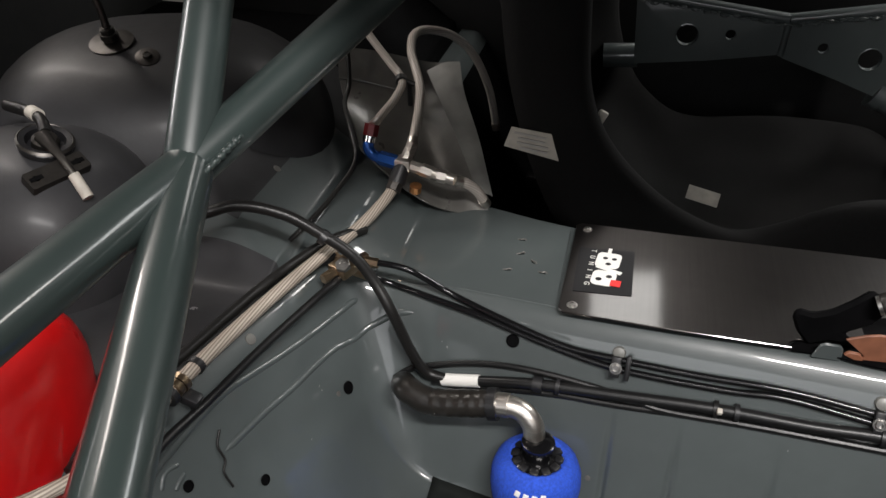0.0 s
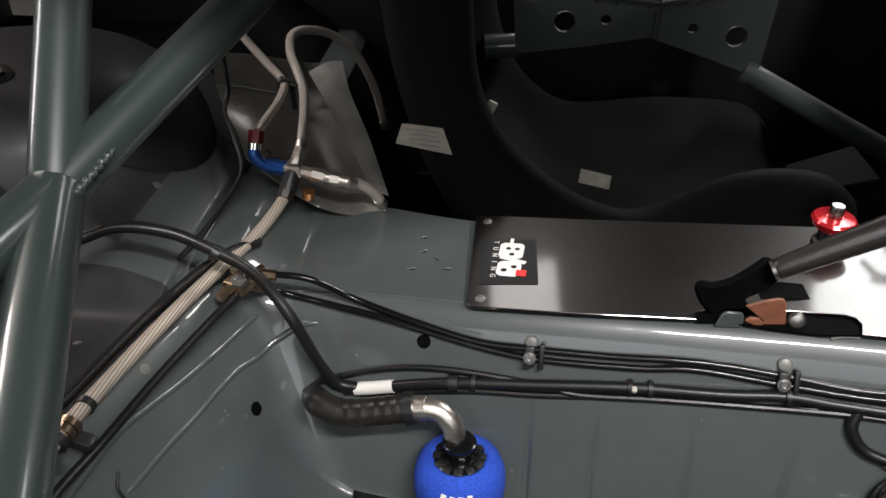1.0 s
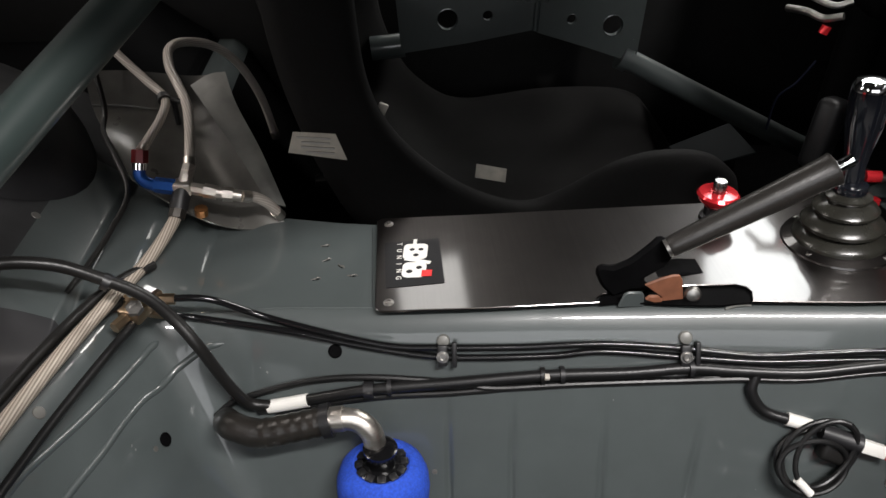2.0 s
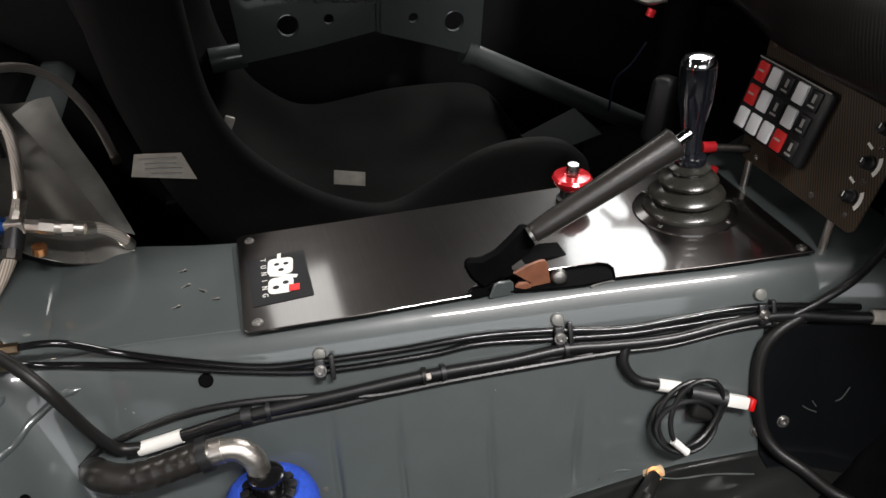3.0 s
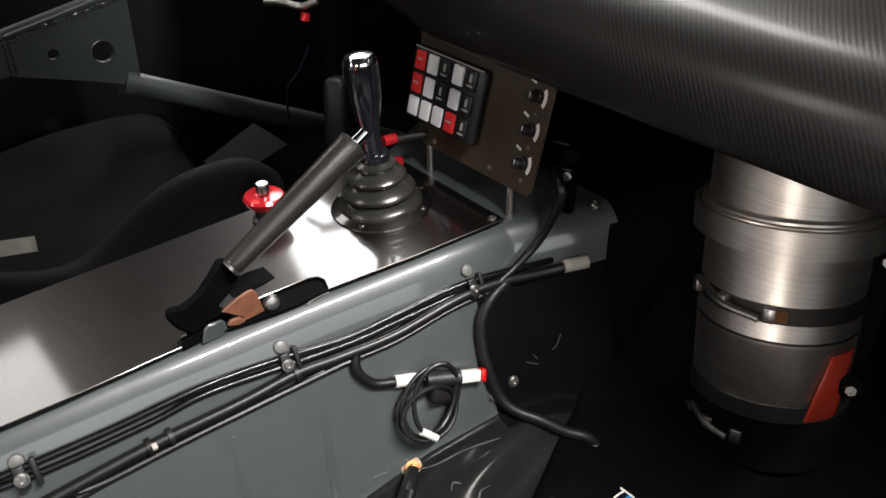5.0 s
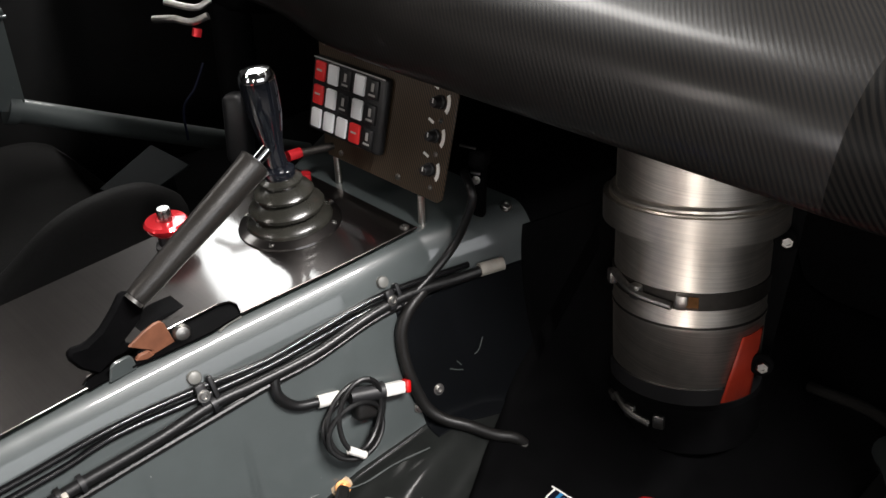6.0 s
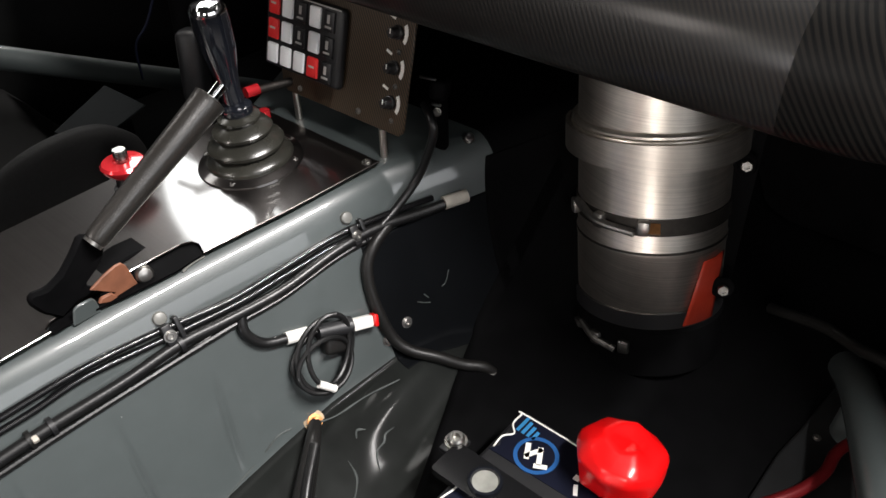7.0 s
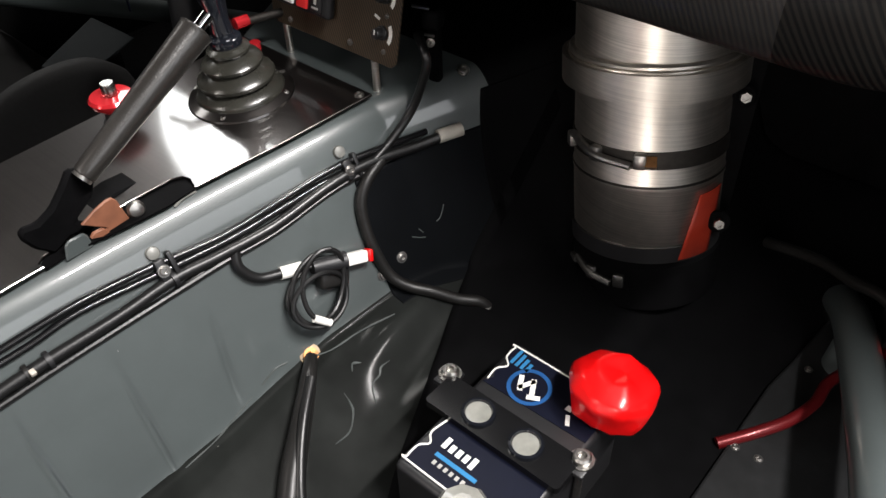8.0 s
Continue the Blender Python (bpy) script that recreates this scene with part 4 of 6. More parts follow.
part("clip", box((0.003, 0.012, 0.003), pose(0.619, 0.520, 0.470, 0, -20, 15), 0.001), ZINC, plug2)
screw(plug2, basis((0.617, 0.517, 0.463), (-1, -0.6, 0.5)), 0.0035, 0.003)
rod = thing("shift_linkage", (0.50, 0.70, 0.42), "dark linkage rod with red rubber end by the gear lever", "linkage")
part("rod", sweep([(0.527, 0.720, 0.459), (0.555, 0.716, 0.457), (0.600, 0.705, 0.455)], 0.0048, 12), DULL_STEEL, rod)
part("end", sweep([(0.522, 0.722, 0.459), (0.538, 0.720, 0.459)], 0.0066, 14), RED_ANO, rod, "red anodised end")
part("stop", sweep([(0.540, 0.718, 0.420), (0.540, 0.718, 0.426), (0.540, 0.718, 0.432)], 0.0065, 12), RED_ANO, rod)
q = on_pan(0.664, 0.512)
tagged(screw(None, basis(q, pan_normal(q.x, q.y)), 0.0055, 0.005, name="tunnel_bolt"), "zinc bolt in the tunnel shoulder", "bolt")

# ---- breather filter ----
breather = thing("breather_filter", (-0.012, 0.53, 0.19), "blue foam breather filter on a chromed elbow and rubber hose", "filter")
hp = [(-0.172, 0.585, 0.270), (-0.160, 0.562, 0.286), (-0.134, 0.553, 0.284), (-0.098, 0.552, 0.291), (-0.068, 0.552, 0.298)]
part("hose", sweep(hp, lambda t: 0.0142 + (0.0007 * max(0.0, math.sin(t * 70)) if t > 0.55 else 0.0003 * math.sin(t * 31)), 20, 14), OLD_RUBBER, breather, "weathered black rubber hose")
part("hose_clamp", sweep([(-0.071, 0.552, 0.297), (-0.062, 0.552, 0.299)], 0.0172, 20), BLACK_PLASTIC, breather)
part("elbow", sweep([(-0.064, 0.552, 0.2985), (-0.052, 0.551, 0.3005), (-0.036, 0.549, 0.298), (-0.024, 0.544, 0.287), (-0.020, 0.540, 0.270), (-0.018, 0.538, 0.262)], 0.0112, 20), STEEL, breather, "bright metal elbow")
part("elbow_flare", sweep([(-0.064, 0.552, 0.2985), (-0.050, 0.551, 0.3007)], 0.0128, 20), STEEL, breather)
fm = basis((-0.013, 0.531, 0.183), (-0.03, 0.04, 1))
part("sock", lathe([(0, 0), (0.030, 0.001), (0.040, 0.008), (0.0455, 0.022), (0.0470, 0.038), (0.0462, 0.052), (0.0425, 0.063), (0.036, 0.070), (0.029, 0.0725), (0.0245, 0.070), (0.023, 0.066)], fm, 48), BLUE_FOAM, breather, "blue foam filter sock")
part("neck", lathe([(0.026, 0.066), (0.027, 0.070), (0.020, 0.073), (0.015, 0.074), (0.0158, 0.084), (0.0170, 0.086), (0.0170, 0.092), (0.0125, 0.094)], fm, 32), LINE_BLACK, breather)
ring_part = part("grip_ring", lathe([(0.016, 0.067), (0.0245, 0.067), (0.0245, 0.071), (0.016, 0.0735)], fm, 36), BLACK_PLASTIC, breather, "black ribbed clamp ring")
for k in range(12):
    a = 30 * k
    part("tooth", box((0.009, 0.009, 0.005), fm @ pose(0.0225 * math.cos(radians(a)), 0.0225 * math.sin(radians(a)), 0.0712, 0, 12, a), 0.0018), BLACK_PLASTIC, ring_part)
for k, (dx, dz) in enumerate(((-0.014, 0.001), (-0.005, 0.0), (0.004, 0.0), (0.013, 0.0015))):
    a = math.asin(dx / 0.0468) - math.pi / 2
    part("print", box((0.0055, 0.001, 0.0060), fm @ Matrix.Translation((0.0448 * math.cos(a), 0.0448 * math.sin(a), 0.0582 + dz)) @ pose(0, 0, 0, 0, 0, math.degrees(a) + 90) @ pose(0, 0, 0, -22, 10, 0), 0.0004), WHITE, breather)

# ---- fuel line fittings behind the tunnel ----
cable("braided_hose", [(-0.345, 0.28, 0.395), (-0.326, 0.379, 0.397), (-0.318, 0.427, 0.399), (-0.292, 0.536, 0.402), (-0.270, 0.632, 0.398), (-0.255, 0.704, 0.392), (-0.242, 0.765, 0.398), (-0.236, 0.785, 0.412)], 0.0068, BRAID, "thick braided steel fuel hose across the heel board", "hose", 18)
clampset = thing("hose_clamp", (-0.320, 0.40, 0.39), "brass and black hose clamps on the braided hose", "clamp")
for y, m_c, rr in ((0.432, BLACK_PLASTIC, 0.0086), (0.409, BRASS, 0.0098), (0.402, BRASS, 0.0088), (0.392, BLACK_PLASTIC, 0.0105), (0.372, BLACK_PLASTIC, 0.0090)):
    x = -0.318 - 0.11 * (0.427 - y)
    part("band", sweep([(x - 0.0004, y - 0.003, 0.3985), (x + 0.0004, y + 0.003, 0.3992)], rr, 18), m_c, clampset)
part("bracket", box((0.018, 0.014, 0.010), pose(-0.310, 0.405, 0.386, 0, 20, 0), 0.003), BLACK_PLASTIC, clampset)
cable("fuel_line", [(-0.318, 0.29, 0.375), (-0.312, 0.357, 0.378), (-0.302, 0.415, 0.374), (-0.284, 0.489, 0.378), (-0.262, 0.563, 0.382), (-0.247, 0.606, 0.385)], 0.0042, CABLE, "thin black line along the heel board", "fuel line")
cable("fuel_line", [(-0.338, 0.30, 0.386), (-0.334, 0.36, 0.391), (-0.324, 0.43, 0.391), (-0.305, 0.52, 0.392), (-0.283, 0.60, 0.392), (-0.262, 0.634, 0.393)], 0.0042, CABLE, "thin black line along the heel board", "fuel line")
cable("fuel_line", [(-0.352, 0.30, 0.398), (-0.345, 0.38, 0.402), (-0.333, 0.44, 0.402), (-0.312, 0.53, 0.404), (-0.290, 0.61, 0.402), (-0.268, 0.66, 0.400), (-0.250, 0.70, 0.388)], 0.0052, RUBBER, "black sheathed line beside the braided hose", "fuel line")
tee = thing("brake_tee", (-0.246, 0.615, 0.383), "brass brake tee with zinc bolt on the tunnel corner", "brake fitting")
part("block", box((0.024, 0.030, 0.014), pose(-0.246, 0.620, 0.391, 0, 0, -20), 0.003), BRASS, tee)
for d in ((-0.010, -0.017), (0.010, 0.018), (-0.014, 0.014)):
    part("union", sweep([(-0.246 + d[0] * 0.6, 0.620 + d[1] * 0.6, 0.391), (-0.246 + d[0] * 1.5, 0.620 + d[1] * 1.5, 0.389)], 0.0058, 6), BRASS, tee)
hexnut(tee, basis((-0.244, 0.611, 0.397), (0.1, -0.5, 1)), 0.0085, 0.007)
arc_c = thing("battery_cable", (-0.15, 0.565, 0.33), "thick black battery cable arching over the braided hose", "cable")
part("sheath", sweep([(-0.46, 0.52, 0.45), (-0.372, 0.562, 0.470), (-0.340, 0.582, 0.474), (-0.299, 0.595, 0.463), (-0.265, 0.600, 0.444), (-0.230, 0.603, 0.420), (-0.206, 0.600, 0.392), (-0.184, 0.590, 0.362), (-0.166, 0.594, 0.312), (-0.150, 0.598, 0.282), (-0.125, 0.598, 0.276)], 0.0060, 14), RUBBER, arc_c)
part("cable_tie", sweep([(-0.262, 0.600, 0.441), (-0.256, 0.600, 0.437)], 0.0082, 14), BLACK_PLASTIC, arc_c)

cross = thing("fuel_cross", (-0.231, 0.798, 0.40), "steel cross fitting with blue and red anodised hose ends", "fuel fitting")
cc = Vector((-0.231, 0.797, 0.428))
part("block", box((0.020, 0.020, 0.016), Matrix.Translation(cc), 0.003), STEEL, cross)
part("stem", sweep([cc, (-0.236, 0.78, 0.409)], 0.0105, 16), BLACK_PLASTIC, cross)
part("collar", sweep([(-0.2355, 0.782, 0.411), (-0.238, 0.772, 0.402)], 0.0098, 8), DULL_STEEL, cross)
part("union", sweep([cc, (-0.205, 0.794, 0.424)], 0.0072, 8), STEEL, cross)
part("nut", sweep([(-0.208, 0.7945, 0.4245), (-0.194, 0.7935, 0.4215)], 0.0082, 6), STEEL, cross)
part("nut", sweep([(-0.187, 0.793, 0.420), (-0.176, 0.793, 0.4185)], 0.0084, 6), STEEL, cross)
part("union", sweep([(-0.195, 0.7935, 0.422), (-0.166, 0.7925, 0.4165)], 0.0068, 12), STEEL, cross)
part("union", sweep([cc, (-0.226, 0.812, 0.442)], 0.0075, 8), STEEL, cross)
part("nut", sweep([(-0.2275, 0.807, 0.437), (-0.225, 0.816, 0.446)], 0.0082, 6), STEEL, cross)
part("blue_nut", sweep([cc + Vector((-0.008, 0, 0)), (-0.262, 0.797, 0.432)], 0.0090, 6), BLUE_ANO, cross, "blue anodised nut")
part("blue_elbow", sweep([(-0.255, 0.797, 0.430), (-0.270, 0.798, 0.434), (-0.277, 0.801, 0.442), (-0.276, 0.805, 0.452)], 0.0072, 14), BLUE_ANO, cross, "blue anodised elbow")
part("band", sweep([(-0.2765, 0.8035, 0.448), (-0.2758, 0.8065, 0.455)], 0.0088, 18), CHROME, cross)
part("red_nut", sweep([(-0.2758, 0.8065, 0.455), (-0.2745, 0.813, 0.468)], 0.0098, 8), DARK_RED, cross, "red anodised hose end")
part("drain", sweep([(-0.213, 0.785, 0.398), (-0.212, 0.784, 0.407)], 0.0075, 10), COPPER, cross)
cable("braided_hose", [(-0.225, 0.814, 0.444), (-0.228, 0.845, 0.458), (-0.235, 0.885, 0.465), (-0.246, 0.930, 0.474), (-0.262, 0.965, 0.487), (-0.276, 0.995, 0.497), (-0.282, 1.03, 0.508), (-0.270, 1.062, 0.507), (-0.243, 1.106, 0.487), (-0.215, 1.135, 0.45), (-0.19, 1.15, 0.39), (-0.175, 1.155, 0.32)], 0.0062, BRAID_PALE, "pale braided hose bending up behind the seat", "hose", 16)
cable("braided_hose", [(-0.2745, 0.812, 0.466), (-0.270, 0.85, 0.470), (-0.268, 0.89, 0.472), (-0.272, 0.935, 0.478), (-0.297, 0.96, 0.492), (-0.335, 0.985, 0.520), (-0.37, 1.0, 0.56)], 0.0054, BRAID_PALE, "pale braided hose bending up behind the seat", "hose", 16)
cable("braided_hose", [(-0.167, 0.7925, 0.4165), (-0.155, 0.805, 0.408), (-0.142, 0.818, 0.391), (-0.132, 0.832, 0.366)], 0.0062, BRAID_PALE, "short pale braided hose going down beside the tunnel", "hose", 16)
cable("vent_line", [(-0.35, 0.94, 0.52), (-0.340, 0.915, 0.475), (-0.335, 0.88, 0.46), (-0.31, 0.83, 0.45), (-0.287, 0.78, 0.432), (-0.296, 0.73, 0.414), (-0.306, 0.69, 0.404), (-0.318, 0.64, 0.398)], 0.0032, RUBBER, "thin black vent line on the bulkhead", "hose")
hc = thing("hose_bracket", (-0.27, 0.935, 0.46), "small black clip joining two braided hoses", "clip")
part("bar", sweep([(-0.276, 0.937, 0.479), (-0.244, 0.932, 0.473)], 0.0035, 8), BLACK_PLASTIC, hc)
part("band", sweep([(-0.2715, 0.931, 0.477), (-0.275, 0.939, 0.479)], 0.0082, 14), BLACK_PLASTIC, hc)
part("stud", sweep([(-0.262, 0.935, 0.476), (-0.264, 0.945, 0.44)], 0.0035, 8), BLACK_PLASTIC, hc)
gus = thing("bulkhead_bracket", (-0.22, 0.97, 0.40), "bare grey folded sheet bracket behind the driver's seat", "bracket")


def pressed(rows, nu, nv, thick=0.002):
    """A curved pressed sheet: smooth lines through each row of points, and smooth lines across the rows."""
    lines = [spline(r, nu) for r in rows]
    cols = [spline([l[k] for l in lines], nv) for k in range(len(lines[0]))]
    bm = bmesh.new()
    grid = [[bm.verts.new(q) for q in c] for c in cols]
    for a, b in zip(grid, grid[1:]):
        for k in range(len(a) - 1):
            bm.faces.new((a[k], b[k], b[k + 1], a[k + 1]))
    bm.normal_update()
    bmesh.ops.solidify(bm, geom=bm.faces[:], thickness=thick)
    bmesh.ops.recalc_face_normals(bm, faces=bm.faces[:])
    return bm


# the pressing: a flat panel, a deep bowl and a narrow raised flange
part("pressing", pressed([
    [(-0.372, 0.962, 0.505), (-0.325, 0.975, 0.500), (-0.285, 0.985, 0.492), (-0.250, 0.990, 0.486), (-0.222, 0.990, 0.486), (-0.205, 0.980, 0.487)],
    [(-0.362, 0.936, 0.470), (-0.320, 0.947, 0.463), (-0.285, 0.955, 0.452), (-0.252, 0.955, 0.440), (-0.218, 0.953, 0.456), (-0.200, 0.950, 0.464)],
    [(-0.342, 0.900, 0.452), (-0.306, 0.905, 0.440), (-0.270, 0.905, 0.420), (-0.230, 0.905, 0.404), (-0.192, 0.905, 0.418), (-0.172, 0.905, 0.428)],
    [(-0.312, 0.850, 0.440), (-0.280, 0.850, 0.420), (-0.245, 0.848, 0.396), (-0.205, 0.848, 0.376), (-0.160, 0.848, 0.374), (-0.140, 0.846, 0.380)],
    [(-0.292, 0.815, 0.428), (-0.262, 0.812, 0.404), (-0.228, 0.810, 0.380), (-0.190, 0.812, 0.362), (-0.148, 0.822, 0.352), (-0.126, 0.828, 0.355)]], 5, 5), BARE, gus)
part("crease", sweep([(-0.362, 0.9345, 0.4715), (-0.330, 0.943, 0.4675), (-0.288, 0.954, 0.456)], 0.0016, 8, 5), BARE, gus)
part("flange", pressed([
    [(-0.248, 0.975, 0.478), (-0.225, 0.984, 0.489), (-0.204, 0.985, 0.492)],
    [(-0.220, 0.935, 0.456), (-0.203, 0.944, 0.465), (-0.188, 0.945, 0.464)],
    [(-0.181, 0.887, 0.418), (-0.168, 0.894, 0.424), (-0.156, 0.895, 0.422)],
    [(-0.143, 0.837, 0.373), (-0.134, 0.839, 0.376), (-0.126, 0.840, 0.373)]], 4, 5), PRIMER, gus, "pale raised flange")
part("slot", lathe([(0.011, 0), (0.011, 0.001), (0.0, 0.001)], basis((-0.212, 0.948, 0.4525), (0.4, -0.6, 0.7)) @ Matrix.Diagonal((0.7, 1.2, 1, 1)), 18), MATTE_BLACK, gus)

# ---- roll cage ----
cage = thing("roll_cage", (-0.29, 0.44, 0.38), "green-grey painted welded steel roll cage", "roll cage")


def ext(a, b, k0, k1):
    a, b = Vector(a), Vector(b)
    return a - (b - a) * k0, b + (b - a) * k1


X0 = Vector((-0.300, 0.449, 0.589))
A_low, A_top = Vector((-0.199, 0.183, 0.566)), Vector((-0.317, 0.547, 0.689))
B_left, B_right = Vector((-0.297, 0.267, 0.601)), Vector((-0.229, 0.601, 0.655))
part("upper_strut", sweep([X0, X0 + (A_top - X0) * 3.0], 0.0192, 24), CAGE_SHADED, cage)
part("lower_strut", sweep([X0 + (A_low - X0) * 1.25, X0], 0.0195, 24), CAGE_SHADED, cage)
part("diagonal_brace", sweep([X0 + (B_left - X0) * 1.7, X0], 0.0192, 24), CAGE_SHADED, cage)
part("diagonal_brace", sweep([X0, X0 + (B_right - X0) * 3.4], 0.0192, 24), CAGE_SHADED, cage)
bead = bmesh.new()
for k in range(20):
    t = k / 19
    p = Vector((-0.2775, 0.436, 0.5965)).lerp(Vector((-0.2665, 0.4765, 0.6085)), t)
    bmesh.ops.create_icosphere(bead, subdivisions=2, radius=0.0024 + 0.0006 * math.sin(2.3 * k), matrix=Matrix.Translation(p + Vector((-0.0012, 0, -0.0010 + 0.0006 * math.sin(4.1 * k)))) @ Matrix.Diagonal((1.1, 1.5, 1.1, 1)))
tagged(part("weld_bead", bead, CAGE_SHADED, cage), kind="stuff")

dplate = thing("door_bar_gusset", (0.25, 1.25, 0.42), "green-grey painted gusset plate with drilled holes on the driver's door bars", "gusset")
GM = Matrix(((1, 0, 0, 0), (0, 0, -1, 1.25), (0, 1, 0, 0), (0, 0, 0, 1)))
part("plate", holed([(0.03, 0.42), (0.14, 0.436), (0.245, 0.456), (0.247, 0.509), (0.02, 0.53)], [(0.105, 0.475, 0.0165), (0.170, 0.481, 0.008)], 0.004, GM), BODY, dplate)
part("plate", holed([(0.252, 0.452), (0.34, 0.425), (0.425, 0.396), (0.431, 0.545), (0.255, 0.509)], [(0.308, 0.473, 0.008), (0.378, 0.462, 0.0165)], 0.004, GM), BODY, dplate)
for x, z, r in ((0.105, 0.475, 0.0165), (0.378, 0.462, 0.0165), (0.170, 0.481, 0.008), (0.308, 0.473, 0.008)):
    part("dimple", lathe([(r, 0), (r * 1.12, 0.0015), (r * 1.02, 0.002), (r * 0.95, -0.006)], GM @ pose(x, z, 0), 24, closed=False), BODY, dplate)
for a, b in (((0.02, 1.252, 0.533), (0.249, 1.252, 0.512)), ((0.251, 1.252, 0.512), (0.432, 1.252, 0.548))):
    part("fold", sweep([a, b], 0.009, 14), BODY, dplate)
top_weld = bmesh.new()
for k in range(46):
    x_w = 0.03 + 0.40 * k / 45
    z_w = 0.5115 + (0.092 * (0.25 - x_w) if x_w < 0.25 else 0.197 * (x_w - 0.25)) - 0.007
    bmesh.ops.create_icosphere(top_weld, subdivisions=1, radius=0.0040 + 0.0014 * math.sin(3.7 * k), matrix=Matrix.Translation((x_w, 1.2445, z_w + 0.0015 * math.sin(2.1 * k))) @ Matrix.Diagonal((1.5, 0.7, 0.8, 1)))
tagged(part("weld", top_weld, BODY, dplate), kind="stuff")
part("weld", sweep([(0.249, 1.248, 0.456), (0.250, 1.248, 0.508)], 0.005, 10), BODY, dplate)
bars = thing("door_bar", (0.5, 1.25, 0.36), "green-grey painted cage tube low on the driver's door", "cage tube", "door bars")
part("tube", sweep([(0.405, 1.262, 0.404), (0.58, 1.24, 0.322), (0.90, 1.21, 0.172)], 0.019, 20), BODY, bars)
part("tube", sweep([(0.035, 1.27, 0.428), (-0.02, 1.27, 0.422)], 0.020, 20), BODY, bars)
part("collar", sweep([(0.401, 1.262, 0.406), (0.415, 1.260, 0.399)], 0.023, 20), BODY, bars)

# passenger side bar by the sill
pbar = thing("door_bar", (0.70, 0.03, 0.12), "green-grey painted cage tube beside the passenger sill", "cage tube", "door bars")
part("tube", sweep([(0.865, 0.088, 0.16), (0.78, 0.056, 0.20), (0.60, -0.012, 0.235), (0.40, -0.085, 0.25)], 0.022, 20), BODY, pbar)
part("foot", sweep([(0.78, 0.050, 0.20), (0.78, 0.055, 0.125)], 0.022, 20), BODY, pbar)
cable("power_cable", [(0.595, 0.115, 0.146), (0.627, 0.088, 0.155), (0.663, 0.067, 0.157), (0.700, 0.056, 0.158), (0.735, 0.054, 0.162), (0.775, 0.030, 0.18), (0.80, 0.01, 0.19)], 0.0064, DARK_RED, "thick red power cable running along the sill", "cable")
cable("sill_cable", [(0.90, 0.20, 0.17), (0.87, 0.13, 0.20), (0.84, 0.085, 0.215), (0.82, 0.05, 0.228), (0.80, 0.02, 0.225)], 0.007, RUBBER, "black cable tied over the sill tube", "cable")
iso = thing("cable_terminal", (0.80, 0.03, 0.17), "terminal block with a red cap behind the sill tube", "terminal")
part("block", box((0.05, 0.03, 0.12), pose(0.815, 0.022, 0.19, 0, 0, 20), 0.005), BLACK_PLASTIC, iso)
part("cap", box((0.016, 0.012, 0.018), pose(0.782, 0.018, 0.215, 0, 0, 20), 0.004), RED, iso)
part("lug", box((0.010, 0.006, 0.020), pose(0.79, 0.008, 0.232, 0, 10, 20), 0.002), BRASS, iso)
part("lug", box((0.010, 0.006, 0.024), pose(0.805, 0.014, 0.262, 0, 10, 20), 0.002), ZINC, iso)
part("blue_plug", box((0.022, 0.014, 0.016), pose(0.70, -0.012, 0.195, 0, 0, 20), 0.003), BLUE_ANO, iso)

# ---- oil tank ----
tank = thing("oil_tank", (0.76, 0.31, 0.20), "brushed stainless steel tank strapped upright in the passenger footwell", "oil tank")
TA = Vector((0.115, 0.164, 1)).normalized()
TC = Vector((0.806, 0.347, 0.361)) + TA * 0.008
TM = basis(TC, TA, (-0.91, -0.41, 0))
R = 0.0875
part("body", lathe([(R * 0.98, -0.20), (R, -0.195), (R, -0.079), (R * 1.014, -0.075), (R * 1.014, -0.067), (R, -0.063), (R, 0.040)], TM, 64), STEEL, tank)
part("band", lathe([(R, 0.032), (R * 1.175, 0.032), (R * 1.175, 0.062), (R * 1.13, 0.0625), (R * 1.12, 0.0605), (R * 1.10, 0.0605), (R * 1.09, 0.063), (R, 0.064)], TM, 96), STEEL, tank, "bright steel collar band")
part("bead", sweep([TM @ Vector((R * 1.045 * math.cos(2 * math.pi * k / 64), R * 1.045 * math.sin(2 * math.pi * k / 64), 0.0665)) for k in range(65)], 0.0042, 10, 1, caps=False), STEEL, tank)
part("neck", lathe([(R * 1.02, 0.064), (R * 1.012, 0.070), (R * 1.0, 0.165), (R * 0.9, 0.17)], TM, 64), STEEL, tank)
part("strap", lathe([(R * 1.002, -0.071), (R * 1.020, -0.071), (R * 1.020, -0.068), (R * 1.002, -0.068)], TM, 64), DULL_STEEL, tank)
part("strap", lathe([(R * 1.002, -0.047), (R * 1.024, -0.047), (R * 1.024, -0.027), (R * 1.002, -0.027)], TM, 64), DULL_STEEL, tank, "dull steel band clamp")
part("lower_strap", lathe([(R * 1.002, -0.166), (R * 1.04, -0.166), (R * 1.04, -0.146), (R * 1.002, -0.146)], TM, 64), BLACK_PLASTIC, tank, "black lower strap")
part("base_cup", lathe([(R * 1.0, -0.235), (R * 1.06, -0.23), (R * 1.06, -0.172), (R * 1.002, -0.168)], TM, 64), MATTE_BLACK, tank)


def around(deg, h, out=1.0):
    a = radians(deg)
    return TM @ Vector((R * out * math.cos(a), R * out * math.sin(a), h))


